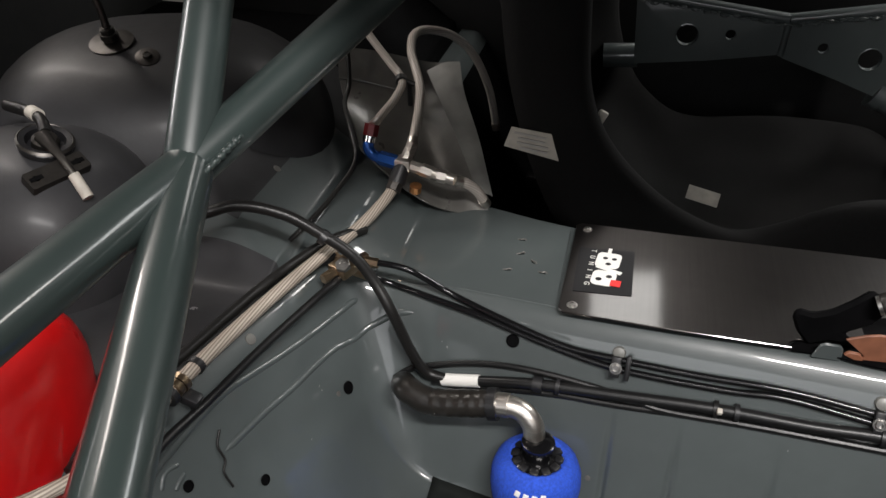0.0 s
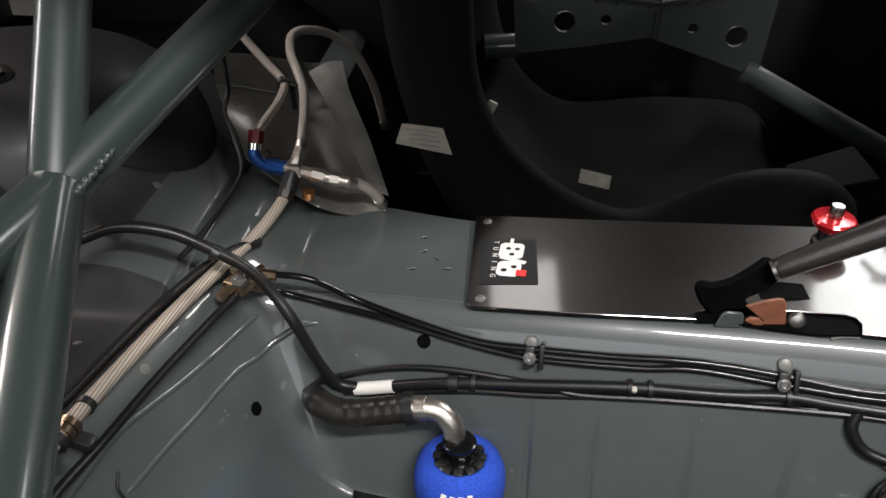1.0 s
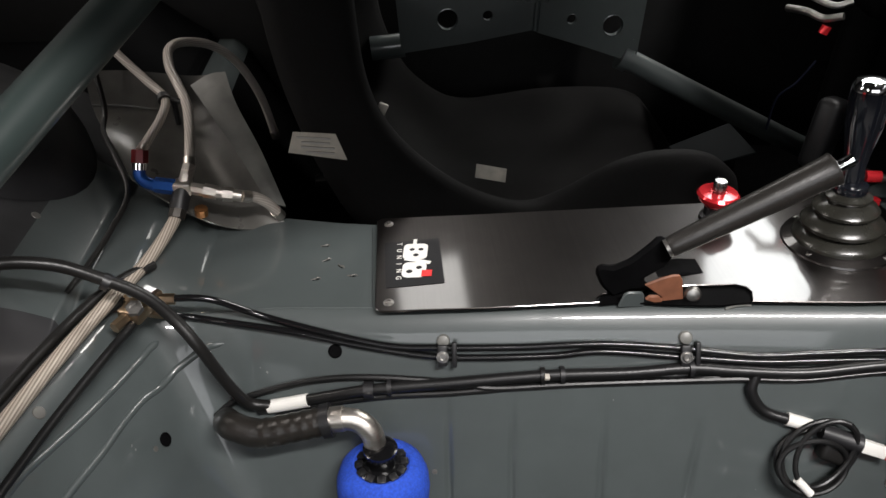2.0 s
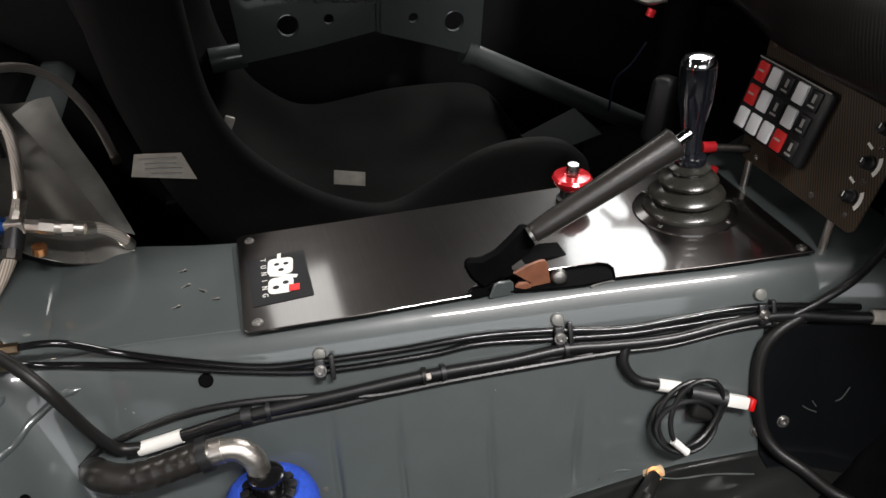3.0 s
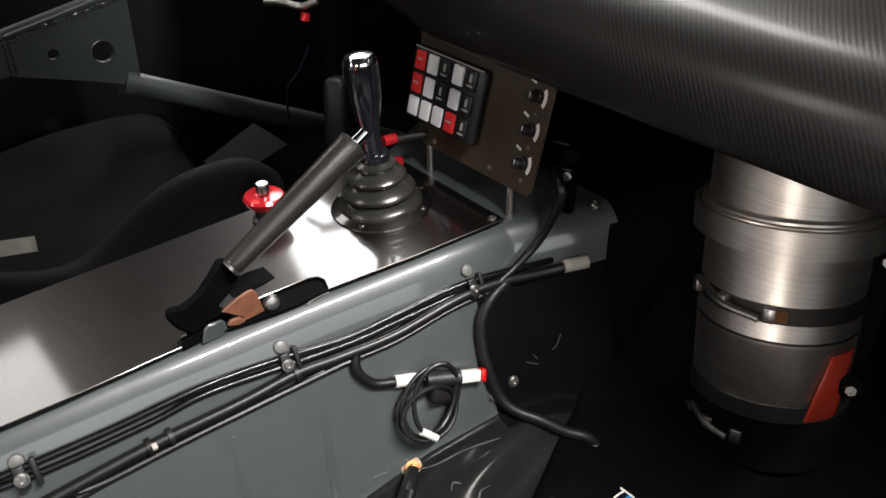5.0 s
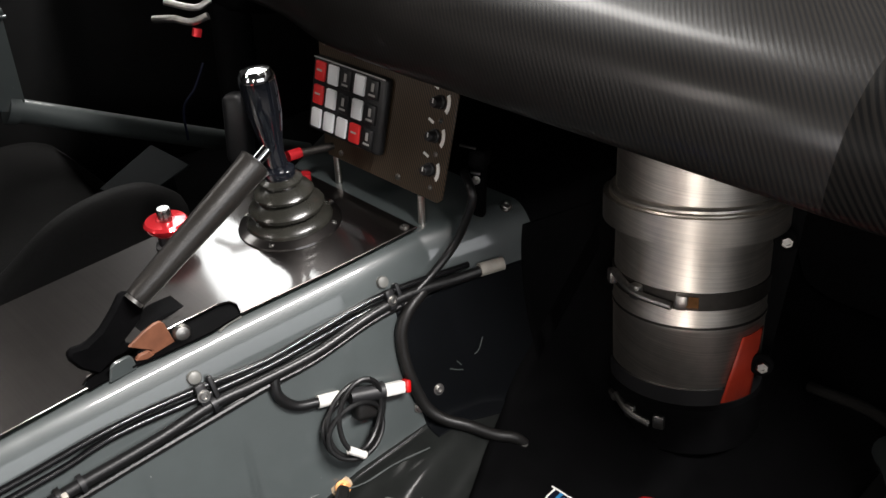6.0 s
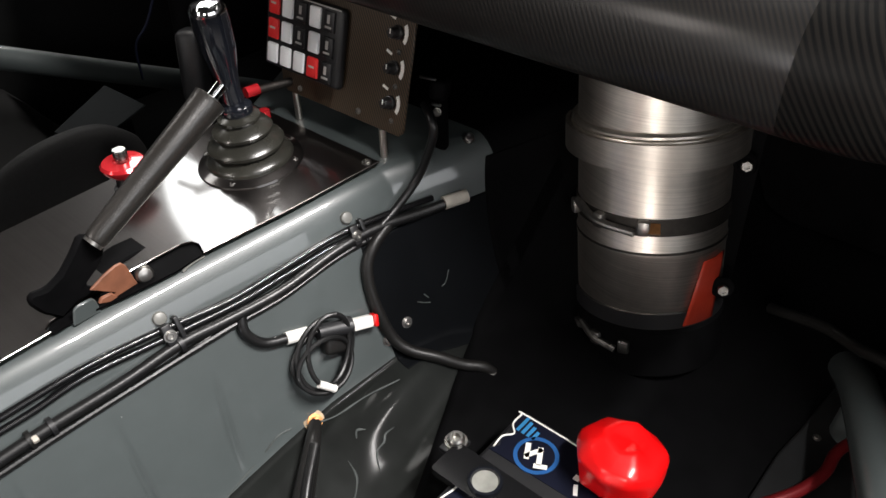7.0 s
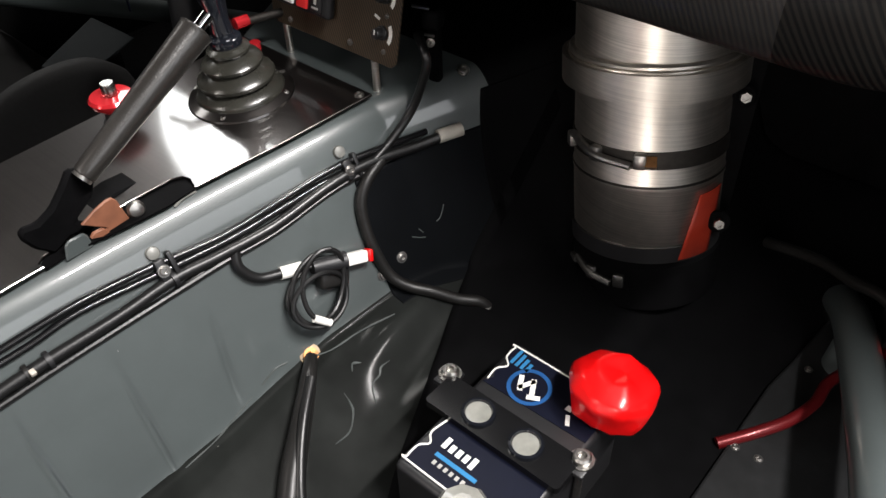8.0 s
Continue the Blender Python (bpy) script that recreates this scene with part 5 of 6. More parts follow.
for h, a0, a1, nm in ((-0.036, -62, -8, "clamp_screw"), (-0.192, -52, -18, "clamp_screw")):
    part(nm, sweep([around(a0, h + 0.008, 1.06), around((a0 + a1) / 2, h, 1.10), around(a1, h - 0.006, 1.08)], 0.0048, 10), ZINC, tank)
    for a in (a0 - 4, (a0 + a1) / 2, a1 + 6):
        part("trunnion", box((0.012, 0.014, 0.018), Matrix.Translation(around(a, h, 1.05)) @ TM.to_3x3().to_4x4() @ pose(0, 0, 0, 0, 0, a), 0.003), ZINC, tank)
part("clamp_tab", sweep([around(0, -0.038, 1.03), around(9, -0.038, 1.03)], 0.008, 4), COPPER, tank, "copper-red clamp tab")
strip = bmesh.new()
uvs = []
for k in range(9):
    a = 66 - 3.4 * k
    uvs.append((strip.verts.new(around(a - 9, -0.163, 1.045)), strip.verts.new(around(a + 6, -0.086, 1.012))))
for (a, b), (c, d2) in zip(uvs, uvs[1:]):
    strip.faces.new((a, c, d2, b))
ss = part("tag", strip, TAG_RED, tank, "red tag darkened for the shade beside the tank")
so = ss.modifiers.new("thick", "SOLIDIFY")
so.thickness = 0.0012
brk = sheet([(-0.004, 0.07), (0.020, 0.066), (0.028, 0.05), (0.024, -0.16), (0.012, -0.17), (-0.004, -0.17)], 0.004, basis(around(82, 0, 0.99), TM.to_3x3() @ Vector((math.cos(radians(10)), math.sin(radians(10)), 0)), (0.42, -0.90, 0.0)), 0.001)
part("bracket", brk, MATTE_BLACK, tank, "thin black mounting bracket")
for h in (0.018, -0.126):
    q = around(80 if h > 0 else 66, h, 1.13 if h > 0 else 1.07) + TM.to_3x3() @ Vector((0.006, 0, 0))
    part("grommet", lathe([(0.0125, 0), (0.013, 0.005), (0.010, 0.007), (0.007, 0.006)], basis(q, (-0.85, -0.45, 0.3)), 20), MATTE_BLACK, tank)
    hexnut(tank, basis(q + Vector((-0.006, -0.003, 0.002)), (-0.85, -0.45, 0.3)), 0.0065, 0.008)

stub = thing("hanging_lead", (0.80, 0.475, 0.13), "black lead with a bare orange end hanging beside the oil tank", "cable")
part("sheath", sweep([(0.86, 0.52, 0.30), (0.825, 0.49, 0.26), (0.806, 0.476, 0.215), (0.800, 0.473, 0.188)], 0.0036, 10), MATTE_BLACK, stub)
part("end", sweep([(0.800, 0.473, 0.188), (0.800, 0.476, 0.153)], 0.0030, 10), COPPER, stub, "bare orange end")

# ---- battery ----
battery = thing("battery", (0.42, 0.25, 0.135), "compact black battery with blue stickers under a hold-down bar", "battery")
BZ = 0.240
part("case", box((0.185, 0.125, 0.115), pose(0.415, 0.250, BZ - 0.0575), 0.006, 3), BLACK_PLASTIC, battery)
st1 = part("sticker", sheet([(0.445, 0.308), (0.455, 0.302), (0.465, 0.308), (0.475, 0.300), (0.484, 0.309), (0.502, 0.309), (0.503, 0.192), (0.448, 0.192)], 0.0006, pose(0, 0, BZ + 0.0008)), STICK_NAVY, battery, "navy and blue printed sticker with white rim")
part("rim", sweep([(0.450, 0.306, BZ + 0.001), (0.465, 0.307, BZ + 0.001), (0.475, 0.300, BZ + 0.001), (0.484, 0.308, BZ + 0.001), (0.4985, 0.308, BZ + 0.001), (0.501, 0.303, BZ + 0.001), (0.5015, 0.194, BZ + 0.001)], 0.0010, 6, 4), WHITE, st1)
part("ring", lathe([(0.018, 0), (0.018, 0.0006), (0.022, 0.0006), (0.022, 0)], pose(0.467, 0.268, BZ + 0.0006), 28), STICK_BLUE, st1)
for k in range(4):
    part("stripe", box((0.020 - 0.003 * k, 0.0035, 0.0004), pose(0.490 - 0.0015 * k, 0.300 - 0.006 * k, BZ + 0.0010), 0), STICK_CYAN, st1)
for a, dx, dy, l in ((28, -0.001, 0.0095, 0.019), (-28, 0.001, 0.0035, 0.019), (28, 0.001, -0.0035, 0.021), (-62, -0.0085, -0.0105, 0.013)):
    part("print", box((l, 0.0050, 0.0004), pose(0.467 + dx, 0.268 + dy, BZ + 0.0013, 0, 0, a), 0), WHITE, st1)
part("print", box((0.012, 0.004, 0.0004), pose(0.458, 0.218, BZ + 0.0010, 0, 0, 30), 0), WHITE, st1)
part("print", box((0.006, 0.006, 0.0004), pose(0.470, 0.224, BZ + 0.0010), 0), WHITE, st1)
st2 = part("sticker", sheet([(0.330, 0.309), (0.352, 0.309), (0.358, 0.302), (0.368, 0.309), (0.388, 0.306), (0.390, 0.192), (0.330, 0.192)], 0.0006, pose(0, 0, BZ + 0.0008)), STICK_NAVY, battery, "dark printed sticker with white and blue bars")
part("rim", sweep([(0.387, 0.304, BZ + 0.001), (0.368, 0.307, BZ + 0.001), (0.358, 0.300, BZ + 0.001), (0.350, 0.307, BZ + 0.001), (0.335, 0.307, BZ + 0.001), (0.332, 0.302, BZ + 0.001), (0.3315, 0.194, BZ + 0.001)], 0.0010, 6, 4), WHITE, st2)
for k in range(5):
    part("print", box((0.0085 if k not in (0, 4) else 0.012, 0.0048, 0.0004), pose(0.366 + (0.002 if k == 0 else 0), 0.288 - 0.0080 * k, BZ + 0.0010), 0), WHITE, st2)
part("stripe", box((0.0042, 0.046, 0.0004), pose(0.3535, 0.266, BZ + 0.0010), 0), STICK_CYAN, st2)
for k in range(6):
    part("print", box((0.0045, 0.0034, 0.0004), pose(0.3455, 0.284 - 0.0065 * k, BZ + 0.0010), 0), BAR_GREY, st2)
hold = thing("hold_down_bar", (0.415, 0.26, BZ), "black anodised hold-down bar with two round windows over the battery", "bracket")
part("bar", holed(rounded(0.040, 0.150, 0.004, 3), [(0, 0.026, 0.0125), (0, -0.028, 0.0125)], 0.008, pose(0.407, 0.257, BZ + 0.0095)), LINE_BLACK, hold)
for y in (0.283, 0.229):
    part("disc", lathe([(0.0122, 0), (0.0122, 0.004), (0, 0.0045)], pose(0.407, y, BZ + 0.0068), 28), GLASSY, hold, "pale grey disc")
    part("rim", lathe([(0.0125, 0), (0.0165, 0.0), (0.0160, 0.003), (0.0135, 0.0035), (0.0125, 0.001)], pose(0.407, y, BZ + 0.0095), 28), BLACK_GLOSS, hold)
for y in (0.334, 0.183):
    part("foot", box((0.026, 0.020, 0.006), pose(0.425, y, BZ + 0.003), 0.002), BLACK_PLASTIC, hold)
    part("stud", sweep([(0.427, y, 0.14), (0.427, y, BZ + 0.006)], 0.004, 10), ZINC, hold)
    screw(hold, pose(0.427, y, BZ + 0.006), 0.0085, 0.009)
bm = lathe([(0.034, -0.024), (0.0395, -0.012), (0.044, 0.006), (0.042, 0.016), (0.037, 0.022), (0.020, 0.031), (0.008, 0.029), (0, 0.028)], None, 9)
for v in bm.verts:
    v.co = v.co + Vector((noise.noise(v.co * 45), noise.noise(v.co * 45 + Vector((7, 1, 2))), 0.7 * noise.noise(v.co * 45 + Vector((2, 9, 4))))) * 0.009
crease = bm.edges.layers.float.new("crease_edge")
for e in bm.edges:
    e[crease] = 0.45
bm.transform(pose(0.496, 0.196, BZ + 0.022, 8, 12, 20))
cap = part("terminal_cap", bm, RED, battery, "crumpled red vinyl terminal cap", sharp=180)
soft = cap.modifiers.new("round", "SUBSURF")
soft.levels = soft.render_levels = 2
part("terminal_cover", lathe([(0.024, 0.0), (0.025, 0.008), (0.020, 0.016), (0.010, 0.019), (0, 0.019)], pose(0.322, 0.232, BZ + 0.001), 9), GLASSY, battery, "dusty clear terminal cover", sharp=15)

# ---- floor details ----
lug = thing("earth_lug", on_pan(0.375, 0.487), "copper earth lug bolted to the floor with a black cable", "earth cable")
n_l = pan_normal(0.375, 0.487)
part("pad", lathe([(0.0115, 0), (0.0115, 0.0008), (0, 0.0008)], basis(on_pan(0.376, 0.488, 0.0026), n_l), 18), BRASS, lug, "bare metal patch")
part("lug", lathe([(0.0085, 0), (0.0085, 0.003), (0.005, 0.0032), (0.004, 0.009), (0, 0.0095)], basis(on_pan(0.376, 0.487, 0.0032), n_l), 14), COPPER, lug)
part("barrel", sweep([on_pan(0.374, 0.483, 0.008), on_pan(0.350, 0.462, 0.014), on_pan(0.310, 0.434, 0.015), on_pan(0.275, 0.410, 0.013), on_pan(0.245, 0.385, 0.010)], lambda t: 0.0065 + 0.0065 * min(1, 1.5 * t), 16), RUBBER, lug, "tapered black rubber boot")
part("cable", sweep([on_pan(0.352, 0.458, 0.022), on_pan(0.315, 0.432, 0.026), on_pan(0.280, 0.402, 0.022), on_pan(0.255, 0.373, 0.014), on_pan(0.235, 0.33, 0.012)], 0.0058, 12), CABLE, lug)
for x, y in ((0.517, 0.482), (0.488, 0.484), (0.561, 0.393)):
    q = on_pan(x, y)
    tagged(screw(None, basis(q, pan_normal(x, y)), 0.005, 0.004, name="floor_screw"), "zinc screw in the floor pan", "screw", "floor screws")

for x, y in ((0.752, 0.080), (0.600, 0.098), (0.602, 0.074)):
    tagged(screw(None, basis(on_pan(x, y, 0.009), (0, 0, 1)), 0.0035, 0.003, name="floor_screw"), "zinc screw in the scuffed sheet by the sill", "screw", "floor screws")

for x, y, rr in ((-0.302, 0.503, 0.006), (-0.233, 0.546, 0.003), (0.039, 0.550, 0.003), (-0.367, 0.730, 0.005)):
    q, n_q = on_pan(x, y, 0.0004), pan_normal(x, y)
    tagged(part("pale_disc", lathe([(rr, 0), (rr * 0.9, 0.0006), (0, 0.0009)], basis(q, n_q), 14), BARE), "small pale disc on the painted sheet", "filler dab", "filler dabs")

# ---- seam sealer, painted floor highlights, stray wire and holes in the pan ----
seam = thing("seam_sealer", on_pan(0.33, 0.497), "thin broken pale line, sealer and painted highlight, along the floor seam", "sealer")
for run in (((0.471, 0.452), (0.431, 0.466), (0.394, 0.474), (0.366, 0.490)), ((0.352, 0.495), (0.337, 0.498), (0.318, 0.498)), ((0.303, 0.498), (0.276, 0.498), (0.250, 0.498), (0.215, 0.500))):
    part("bead", sweep([on_pan(x, y, 0.0022) for x, y in run], lambda t: 0.0007 + 0.0005 * math.sin(9 * t) ** 2, 8, 6), PALE_LINES, seam)
# Highlights on the glossy floor, laid on as thin pale lines.
highlights = thing("floor_highlights", on_pan(0.38, 0.415), "crooked pale lines that paint highlights on the dark floor", "sealer")
for run in (((0.430, 0.423), (0.418, 0.424), (0.411, 0.420), (0.398, 0.418), (0.388, 0.404)), ((0.371, 0.433), (0.368, 0.420), (0.362, 0.412), (0.348, 0.404), (0.330, 0.406)), ((0.405, 0.440), (0.398, 0.446), (0.392, 0.441))):
    part("squiggle", sweep([on_pan(x, y, 0.0024) for x, y in run], lambda t: 0.0004 + 0.0012 * math.sin(math.pi * t) * (0.4 + 0.6 * math.sin(5 * t) ** 2), 8, 5), PALE_LINES, highlights)
cable("stray_wire", [on_pan(-0.298, 0.419, 0.004), on_pan(-0.296, 0.408, 0.003), on_pan(-0.289, 0.405, 0.003), on_pan(-0.287, 0.397, 0.003), on_pan(-0.279, 0.395, 0.003)], 0.0012, RUBBER, "short crooked black wire on the heel board", "wire")

# ---- driver's seat ----
seat = thing("bucket_seat", (0.08, 1.09, 0.14), "black fabric bucket seat with tall side bolsters", "seat")
# lines along the seat from the shoulder to the front edge: (x, z) of the near rim, far rim, middle of the padding and foot of the side
NEAR = spline([(-0.075, 0, 0.90), (-0.045, 0, 0.70), (-0.037, 0, 0.60), (-0.028, 0, 0.522), (-0.003, 0, 0.459), (0.046, 0, 0.403), (0.109, 0, 0.359), (0.180, 0, 0.338), (0.235, 0, 0.358), (0.290, 0, 0.392), (0.350, 0, 0.408), (0.42, 0, 0.402), (0.47, 0, 0.36)], 3)
FARR = spline([(-0.055, 0, 0.80), (-0.03, 0, 0.60), (-0.018, 0, 0.525), (-0.008, 0, 0.462), (0.022, 0, 0.390), (0.055, 0, 0.350), (0.101, 0, 0.318), (0.15, 0, 0.310), (0.206, 0, 0.316), (0.27, 0, 0.324), (0.334, 0, 0.326), (0.42, 0, 0.322), (0.47, 0, 0.30)], 3)
MID = spline([(-0.28, 0, 0.90), (-0.21, 0, 0.70), (-0.18, 0, 0.60), (-0.155, 0, 0.52), (-0.12, 0, 0.44), (-0.06, 0, 0.35), (0.02, 0, 0.285), (0.10, 0, 0.258), (0.19, 0, 0.248), (0.27, 0, 0.250), (0.35, 0, 0.258), (0.43, 0, 0.262), (0.48, 0, 0.25)], 3)
FOOT = spline([(-0.20, 0, 0.90), (-0.165, 0, 0.70), (-0.153, 0, 0.60), (-0.143, 0, 0.53), (-0.121, 0, 0.447), (-0.105, 0, 0.39), (-0.07, 0, 0.31), (0.01, 0, 0.235), (0.11, 0, 0.20), (0.20, 0, 0.19), (0.33, 0, 0.19), (0.43, 0, 0.20), (0.47, 0, 0.21)], 3)
shell_bm = bmesh.new()
rows_s = []
for n_r, f_r, mid, ft in zip(NEAR, FARR, MID, FOOT):
    lean = (n_r - mid).normalized() * 0.010
    row = [(ft, 0.868), (ft.lerp(n_r, 0.35), 0.861), (ft.lerp(n_r, 0.8), 0.860), (n_r, 0.866), (n_r + lean, 0.880), (n_r + 0.4 * lean, 0.898), (n_r.lerp(mid, 0.30), 0.925), (n_r.lerp(mid, 0.72), 0.965), (n_r.lerp(mid, 0.97), 1.03), (mid, 1.09)]
    row += [(f_r.lerp(mid, 0.97), 1.16), (f_r.lerp(mid, 0.72), 1.225), (f_r.lerp(mid, 0.30), 1.265), (f_r + 0.4 * lean, 1.292), (f_r + lean, 1.310), (f_r, 1.324), (ft.lerp(f_r, 0.5), 1.330), (ft, 1.322)]
    rows_s.append([shell_bm.verts.new(p + Vector((0, y, 0))) for p, y in row])
for a, b in zip(rows_s, rows_s[1:]):
    for k in range(len(a) - 1):
        shell_bm.faces.new((a[k], a[k + 1], b[k + 1], b[k]))
    shell_bm.faces.new((a[-1], a[0], b[0], b[-1]))
shell_bm.faces.new(rows_s[0])
shell_bm.faces.new(rows_s[-1][::-1])
bmesh.ops.recalc_face_normals(shell_bm, faces=shell_bm.faces[:])
so = part("shell", shell_bm, FABRIC, seat, sharp=80)
sb = so.modifiers.new("round", "SUBSURF")
sb.levels = sb.render_levels = 1
lab = part("label", sheet([(-0.110, 0.464), (-0.060, 0.460), (-0.048, 0.425), (-0.118, 0.437)], 0.001, Matrix(((1, 0, 0, 0), (0, 0, -1, 0.8595), (0, 1, 0, 0), (0, 0, 0, 1)))), OFFWHITE, seat, "off-white homologation label")
for k in range(4):
    part("print", box((0.040 - 0.006 * (k % 2), 0.0006, 0.0025), pose(-0.086 + 0.002 * k, 0.858, 0.456 - 0.0065 * k, 0, 5, 0), 0), BAR_GREY, lab)
part("label", box((0.045, 0.001, 0.020), pose(0.148, 0.985, 0.335, -40, 12, 0), 0), OFFWHITE, seat, "small pale tag on the bolster")
part("belt_tab", box((0.012, 0.006, 0.026), pose(-0.006, 0.897, 0.470, 0, 25, 0), 0.002), OFFWHITE, seat)
for y in (0.93, 1.26):
    part("rail", box((0.42, 0.03, 0.05), pose(0.08, y, 0.165), 0.004), BLACK_PLASTIC, seat)
tray = thing("seat_mount_plate", (0.42, 0.95, 0.30), "folded blue-grey painted sheet in front of the seat", "bracket")
part("sheet", sheet([(-0.02, 0.008), (0.07, 0.022), (0.09, -0.032), (0.0, -0.036)], 0.003, basis((0.41, 0.95, 0.385), (-0.2, -0.55, 0.8), (1, 0.15, 0)), 0.001), TRAY_PAINT, tray)
part("leg", box((0.10, 0.02, 0.22), pose(0.45, 0.98, 0.245), 0.003), MATTE_BLACK, tray)

# ---- steering column and stalks ----
col = thing("steering_column", (0.60, 0.95, 0.45), "dark steering column with bare metal stalk and red button", "steering column")
part("column", sweep([(0.605, 0.93, 0.60), (0.575, 0.89, 0.46), (0.575, 0.885, 0.36), (0.60, 0.90, 0.16)], 0.026, 20), MATTE_BLACK, col)
part("housing", box((0.10, 0.12, 0.08), pose(0.625, 0.95, 0.605, 0, 15, 10), 0.02, 3), MATTE_BLACK, col)
part("stalk", sweep([(0.545, 0.885, 0.585), (0.53, 0.90, 0.578), (0.515, 0.915, 0.582), (0.505, 0.945, 0.578)], 0.0045, 10), ZINC, col)
part("stalk", sweep([(0.56, 0.90, 0.598), (0.54, 0.905, 0.592), (0.515, 0.93, 0.600)], 0.004, 10), ZINC, col)
part("stalk_button", sweep([(0.532, 0.893, 0.571), (0.529, 0.893, 0.562)], 0.006, 12), RED_ANO, col)
part("grey_cover", box((0.035, 0.03, 0.09), pose(0.535, 0.84, 0.455, 0, 8, 30), 0.010, 3), BLACK_PLASTIC, col)
cable("column_wire", [(0.535, 0.90, 0.525), (0.52, 0.905, 0.495), (0.505, 0.915, 0.470), (0.51, 0.93, 0.42)], 0.0016, STICK_NAVY, "thin blue wire beside the steering column", "cable")

# ---- rear pan: tank humps, fittings ----
hump = thing("fuel_tank", (-0.62, 0.75, 0.30), "dark grey coated fuel tank with rounded humps", "fuel tank")


def dome(c, r3, rot, nm, e=2.4):
    bm = bmesh.new()
    bmesh.ops.create_uvsphere(bm, u_segments=56, v_segments=32, radius=1)
    for v in bm.verts:
        q = v.co
        l = (abs(q.x) ** e + abs(q.y) ** e + abs(q.z) ** e) ** (1 / e)
        v.co = Vector((q.x * r3[0], q.y * r3[1], q.z * r3[2])) / l
    bm.transform(pose(*c, 0, 0, rot))
    return part(nm, bm, GREY_PAN, hump)


dome((-0.570, 0.83, 0.393), (0.225, 0.19, 0.164), 25, "rear_hump")
dome((-0.575, 0.575, 0.385), (0.125, 0.125, 0.135), 10, "front_hump")
sender = thing("fuel_sender", (-0.563, 0.741, 0.55), "dark fuel sender flange with a pipe stub on the tank", "fuel sender")
sm = basis((-0.582, 0.769, 0.554), (0.034, -0.26, 0.965))
part("flange", lathe([(0.026, 0), (0.026, 0.0025), (0.022, 0.0035), (0.009, 0.0045), (0.0085, 0.020), (0.006, 0.022), (0, 0.022)], sm, 28), DULL_STEEL, sender)
part("collar", lathe([(0.0095, 0.006), (0.0105, 0.007), (0.0105, 0.014), (0.0095, 0.015)], sm, 8), DULL_STEEL, sender)
part("pipe", sweep([sm @ Vector((0, 0, 0.018)), sm @ Vector((-0.004, 0.006, 0.04)), sm @ Vector((-0.02, 0.02, 0.10)), sm @ Vector((-0.04, 0.04, 0.2))], 0.0045, 12), DULL_STEEL, sender)
plug = thing("tank_plug", (-0.528, 0.7545, 0.543), "small dark bolt plug on the fuel tank", "plug")
pg = basis((-0.528, 0.7545, 0.5465), (0.218, -0.384, 0.897))
part("flange", lathe([(0.014, 0), (0.014, 0.002), (0.010, 0.003), (0, 0.003)], pg, 24), DULL_STEEL, plug)
hexnut(plug, pg @ pose(0, 0, 0.003), 0.006, 0.004, DULL_STEEL)
cable("tank_line", [(-0.70, 0.70, 0.60), (-0.690, 0.66, 0.560), (-0.670, 0.625, 0.530), (-0.650, 0.605, 0.50)], 0.0035, RUBBER, "thin dark line beside the fuel tank", "hose")
filler = thing("fuel_pump_outlet", (-0.537, 0.571, 0.515), "steel outlet fitting on a slotted bracket on the tank", "fuel fitting")
pm2 = basis((-0.537, 0.571, 0.517), (0.30, -0.05, 0.95), (0.55, 0.83, 0))
part("ring", lathe([(0.020, -0.004), (0.026, 0.002), (0.027, 0.008), (0.024, 0.011), (0.019, 0.010), (0.017, 0.002), (0, 0.002)], pm2, 32), BLACK_PLASTIC, filler)
part("ring_edge", lathe([(0.0265, 0.008), (0.0272, 0.0095), (0.0250, 0.0115), (0.0240, 0.0105)], pm2, 32, closed=False), DULL_STEEL, filler)
part("cap", lathe([(0.013, 0.001), (0.013, 0.010), (0.010, 0.014), (0, 0.015)], pm2, 20), DULL_STEEL, filler)
fb = [Vector((-0.534, 0.568, 0.530)), Vector((-0.520, 0.560, 0.526)), Vector((-0.503, 0.551, 0.518)), Vector((-0.487, 0.544, 0.503)), Vector((-0.478, 0.540, 0.492))]
part("fitting", sweep(fb, lambda t: 0.0085 - 0.0045 * min(1, 2.2 * t), 14), DULL_STEEL, filler)
part("fitting_tip", sweep([fb[3] + Vector((-0.004, 0.002, 0.003)), fb[4] + Vector((0.004, -0.002, -0.005))], 0.0056, 12), OFFWHITE, filler, "pale hose tip")
bm_f = basis((-0.505, 0.543, 0.511), (0.47, -0.19, 0.86), (0.35, 0.93, 0))
part("bracket", holed(rounded(0.062, 0.020, 0.002, 2), [(-0.022, 0, 0.0035), (0.022, 0, 0.0035)], 0.010, bm_f), DULL_STEEL, filler)
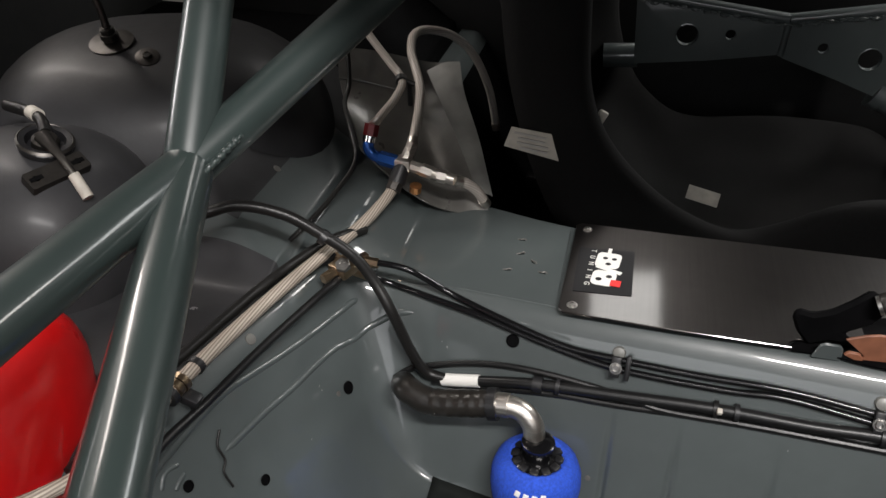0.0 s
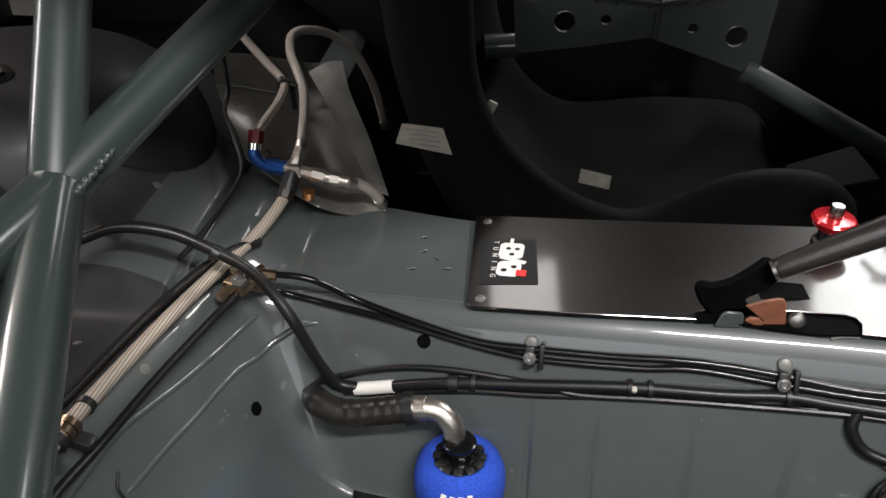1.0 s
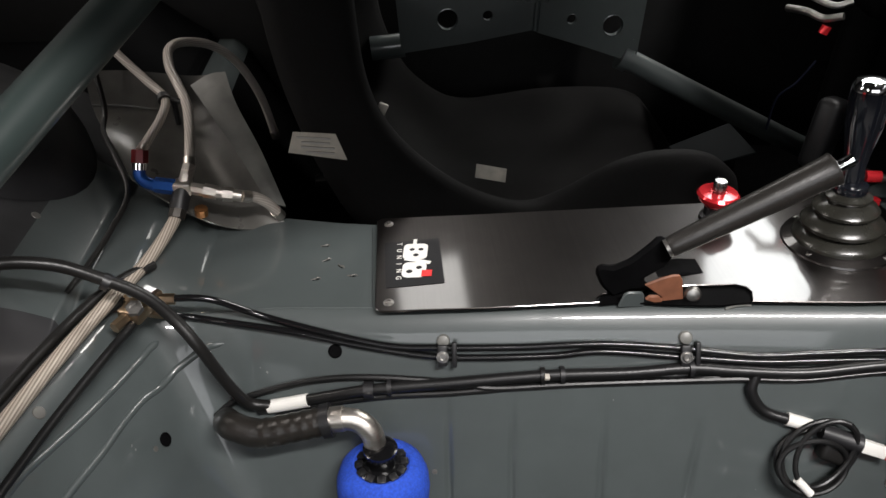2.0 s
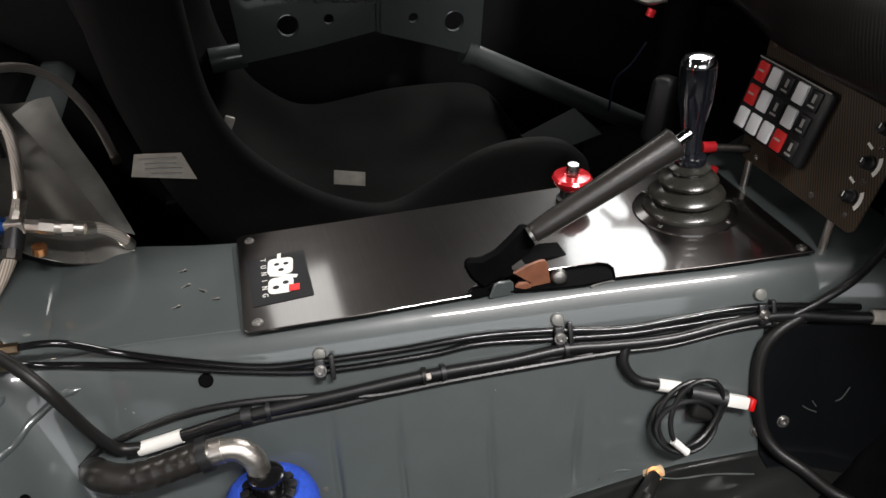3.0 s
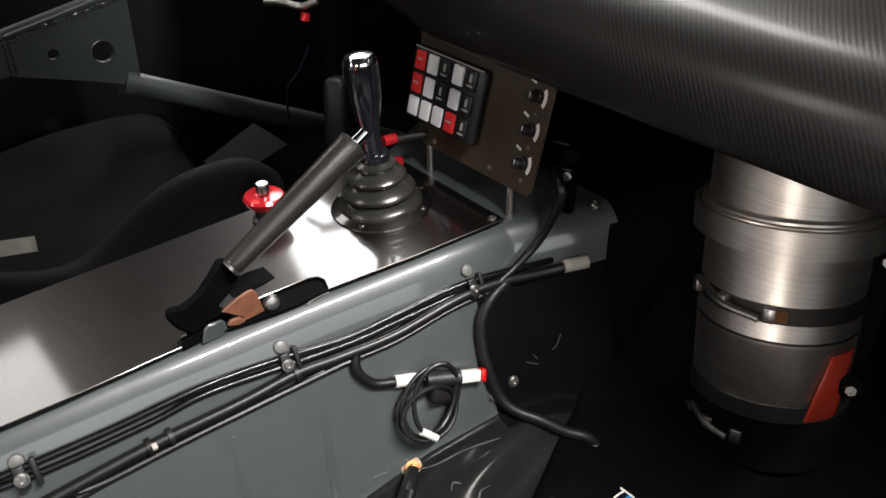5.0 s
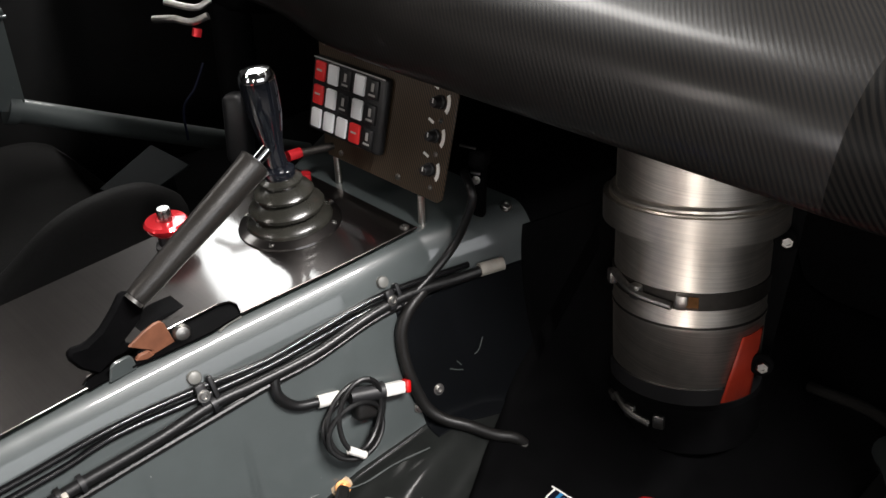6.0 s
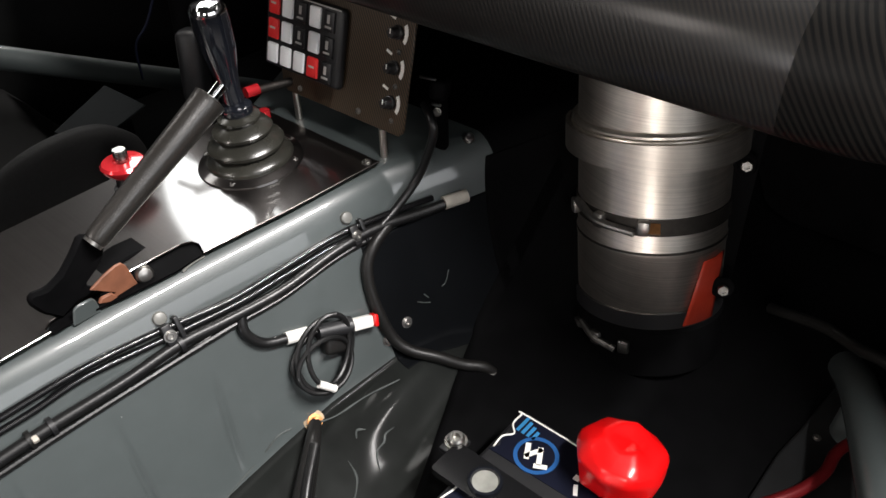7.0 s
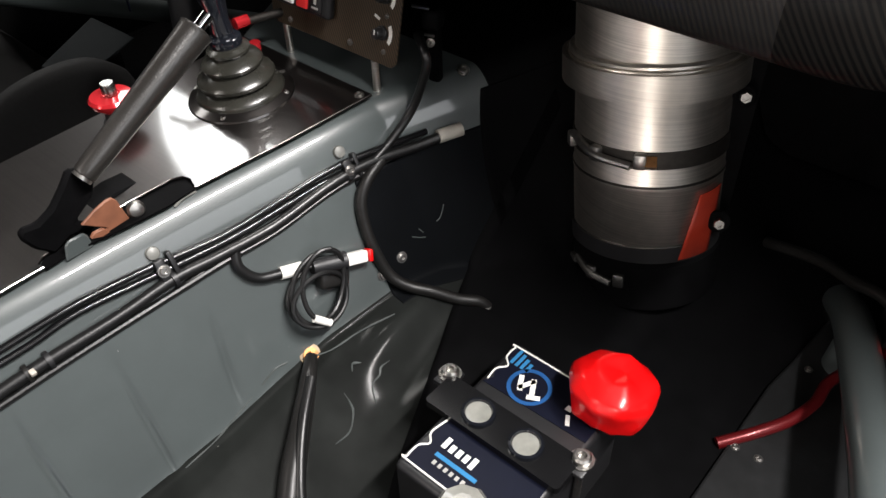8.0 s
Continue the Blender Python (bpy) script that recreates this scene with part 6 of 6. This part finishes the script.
for x in (-0.022, 0.022):
    part("slot", box((0.013, 0.0045, 0.0006), bm_f @ pose(x, 0, 0.0003), 0), MATTE_BLACK, filler)
    part("foot", box((0.014, 0.016, 0.012), bm_f @ pose(x, 0, -0.012), 0.002), BLACK_PLASTIC, filler)
part("hose", sweep([pm2 @ Vector((0.004, 0.010, 0.010)), Vector((-0.552, 0.592, 0.535)), Vector((-0.575, 0.606, 0.535)), Vector((-0.62, 0.625, 0.53))], 0.0062, 12), RUBBER, filler)
part("sleeve", sweep([Vector((-0.560, 0.598, 0.537)), Vector((-0.574, 0.606, 0.536))], 0.0074, 14), OFFWHITE, filler, "pale sleeve on the hose")
can = thing("fuel_jug", (-0.42, 0.32, 0.36), "bright red plastic jug standing behind the cage tubes", "jug")
jug_bm = bmesh.new()
bmesh.ops.create_uvsphere(jug_bm, u_segments=48, v_segments=32, radius=1)
for v in jug_bm.verts:
    q = v.co
    l_j = (abs(q.x) ** 3.2 + abs(q.y) ** 3.2 + abs(q.z) ** 3.2) ** (1 / 3.2)
    v.co = Vector((q.x * 0.075, q.y * 0.130, q.z * 0.105)) / l_j
jug_bm.transform(pose(-0.440, 0.290, 0.400, -14, 0, 12))
part("body", jug_bm, RED, can)
part("seam", sweep([Matrix(pose(-0.440, 0.290, 0.400, -14, 0, 12)) @ Vector((0.0755 * math.cos(a), 0.020 + 0.0 * a, 0.1055 * math.sin(a))) for a in [radians(k) for k in range(20, 161, 10)]], 0.0012, 6, 2), RED, can)
cable("jug_hose", [(-0.47, 0.18, 0.41), (-0.40, 0.205, 0.428), (-0.345, 0.245, 0.430), (-0.32, 0.29, 0.422), (-0.315, 0.34, 0.405)], 0.0056, BRAID, "braided hose in front of the red jug", "hose")
for x, y in ((-0.059, 0.6165), (-0.228, 0.560), (-0.304, 0.366), (-0.263, 0.423)):
    q, n_h = on_pan(x, y), pan_normal(x, y)
    s_h = 0.6 if y < 0.5 else 0.8
    tagged(part("drain_hole", lathe([(0.0085 * s_h, 0), (0.0092 * s_h, 0.0008), (0.0080 * s_h, 0.0012), (0.0070 * s_h, -0.0005), (0, -0.0005)], basis(q + n_h * 0.0006, n_h), 20), MATTE_BLACK), "dark round hole in the painted tunnel", "hole", "drain holes")
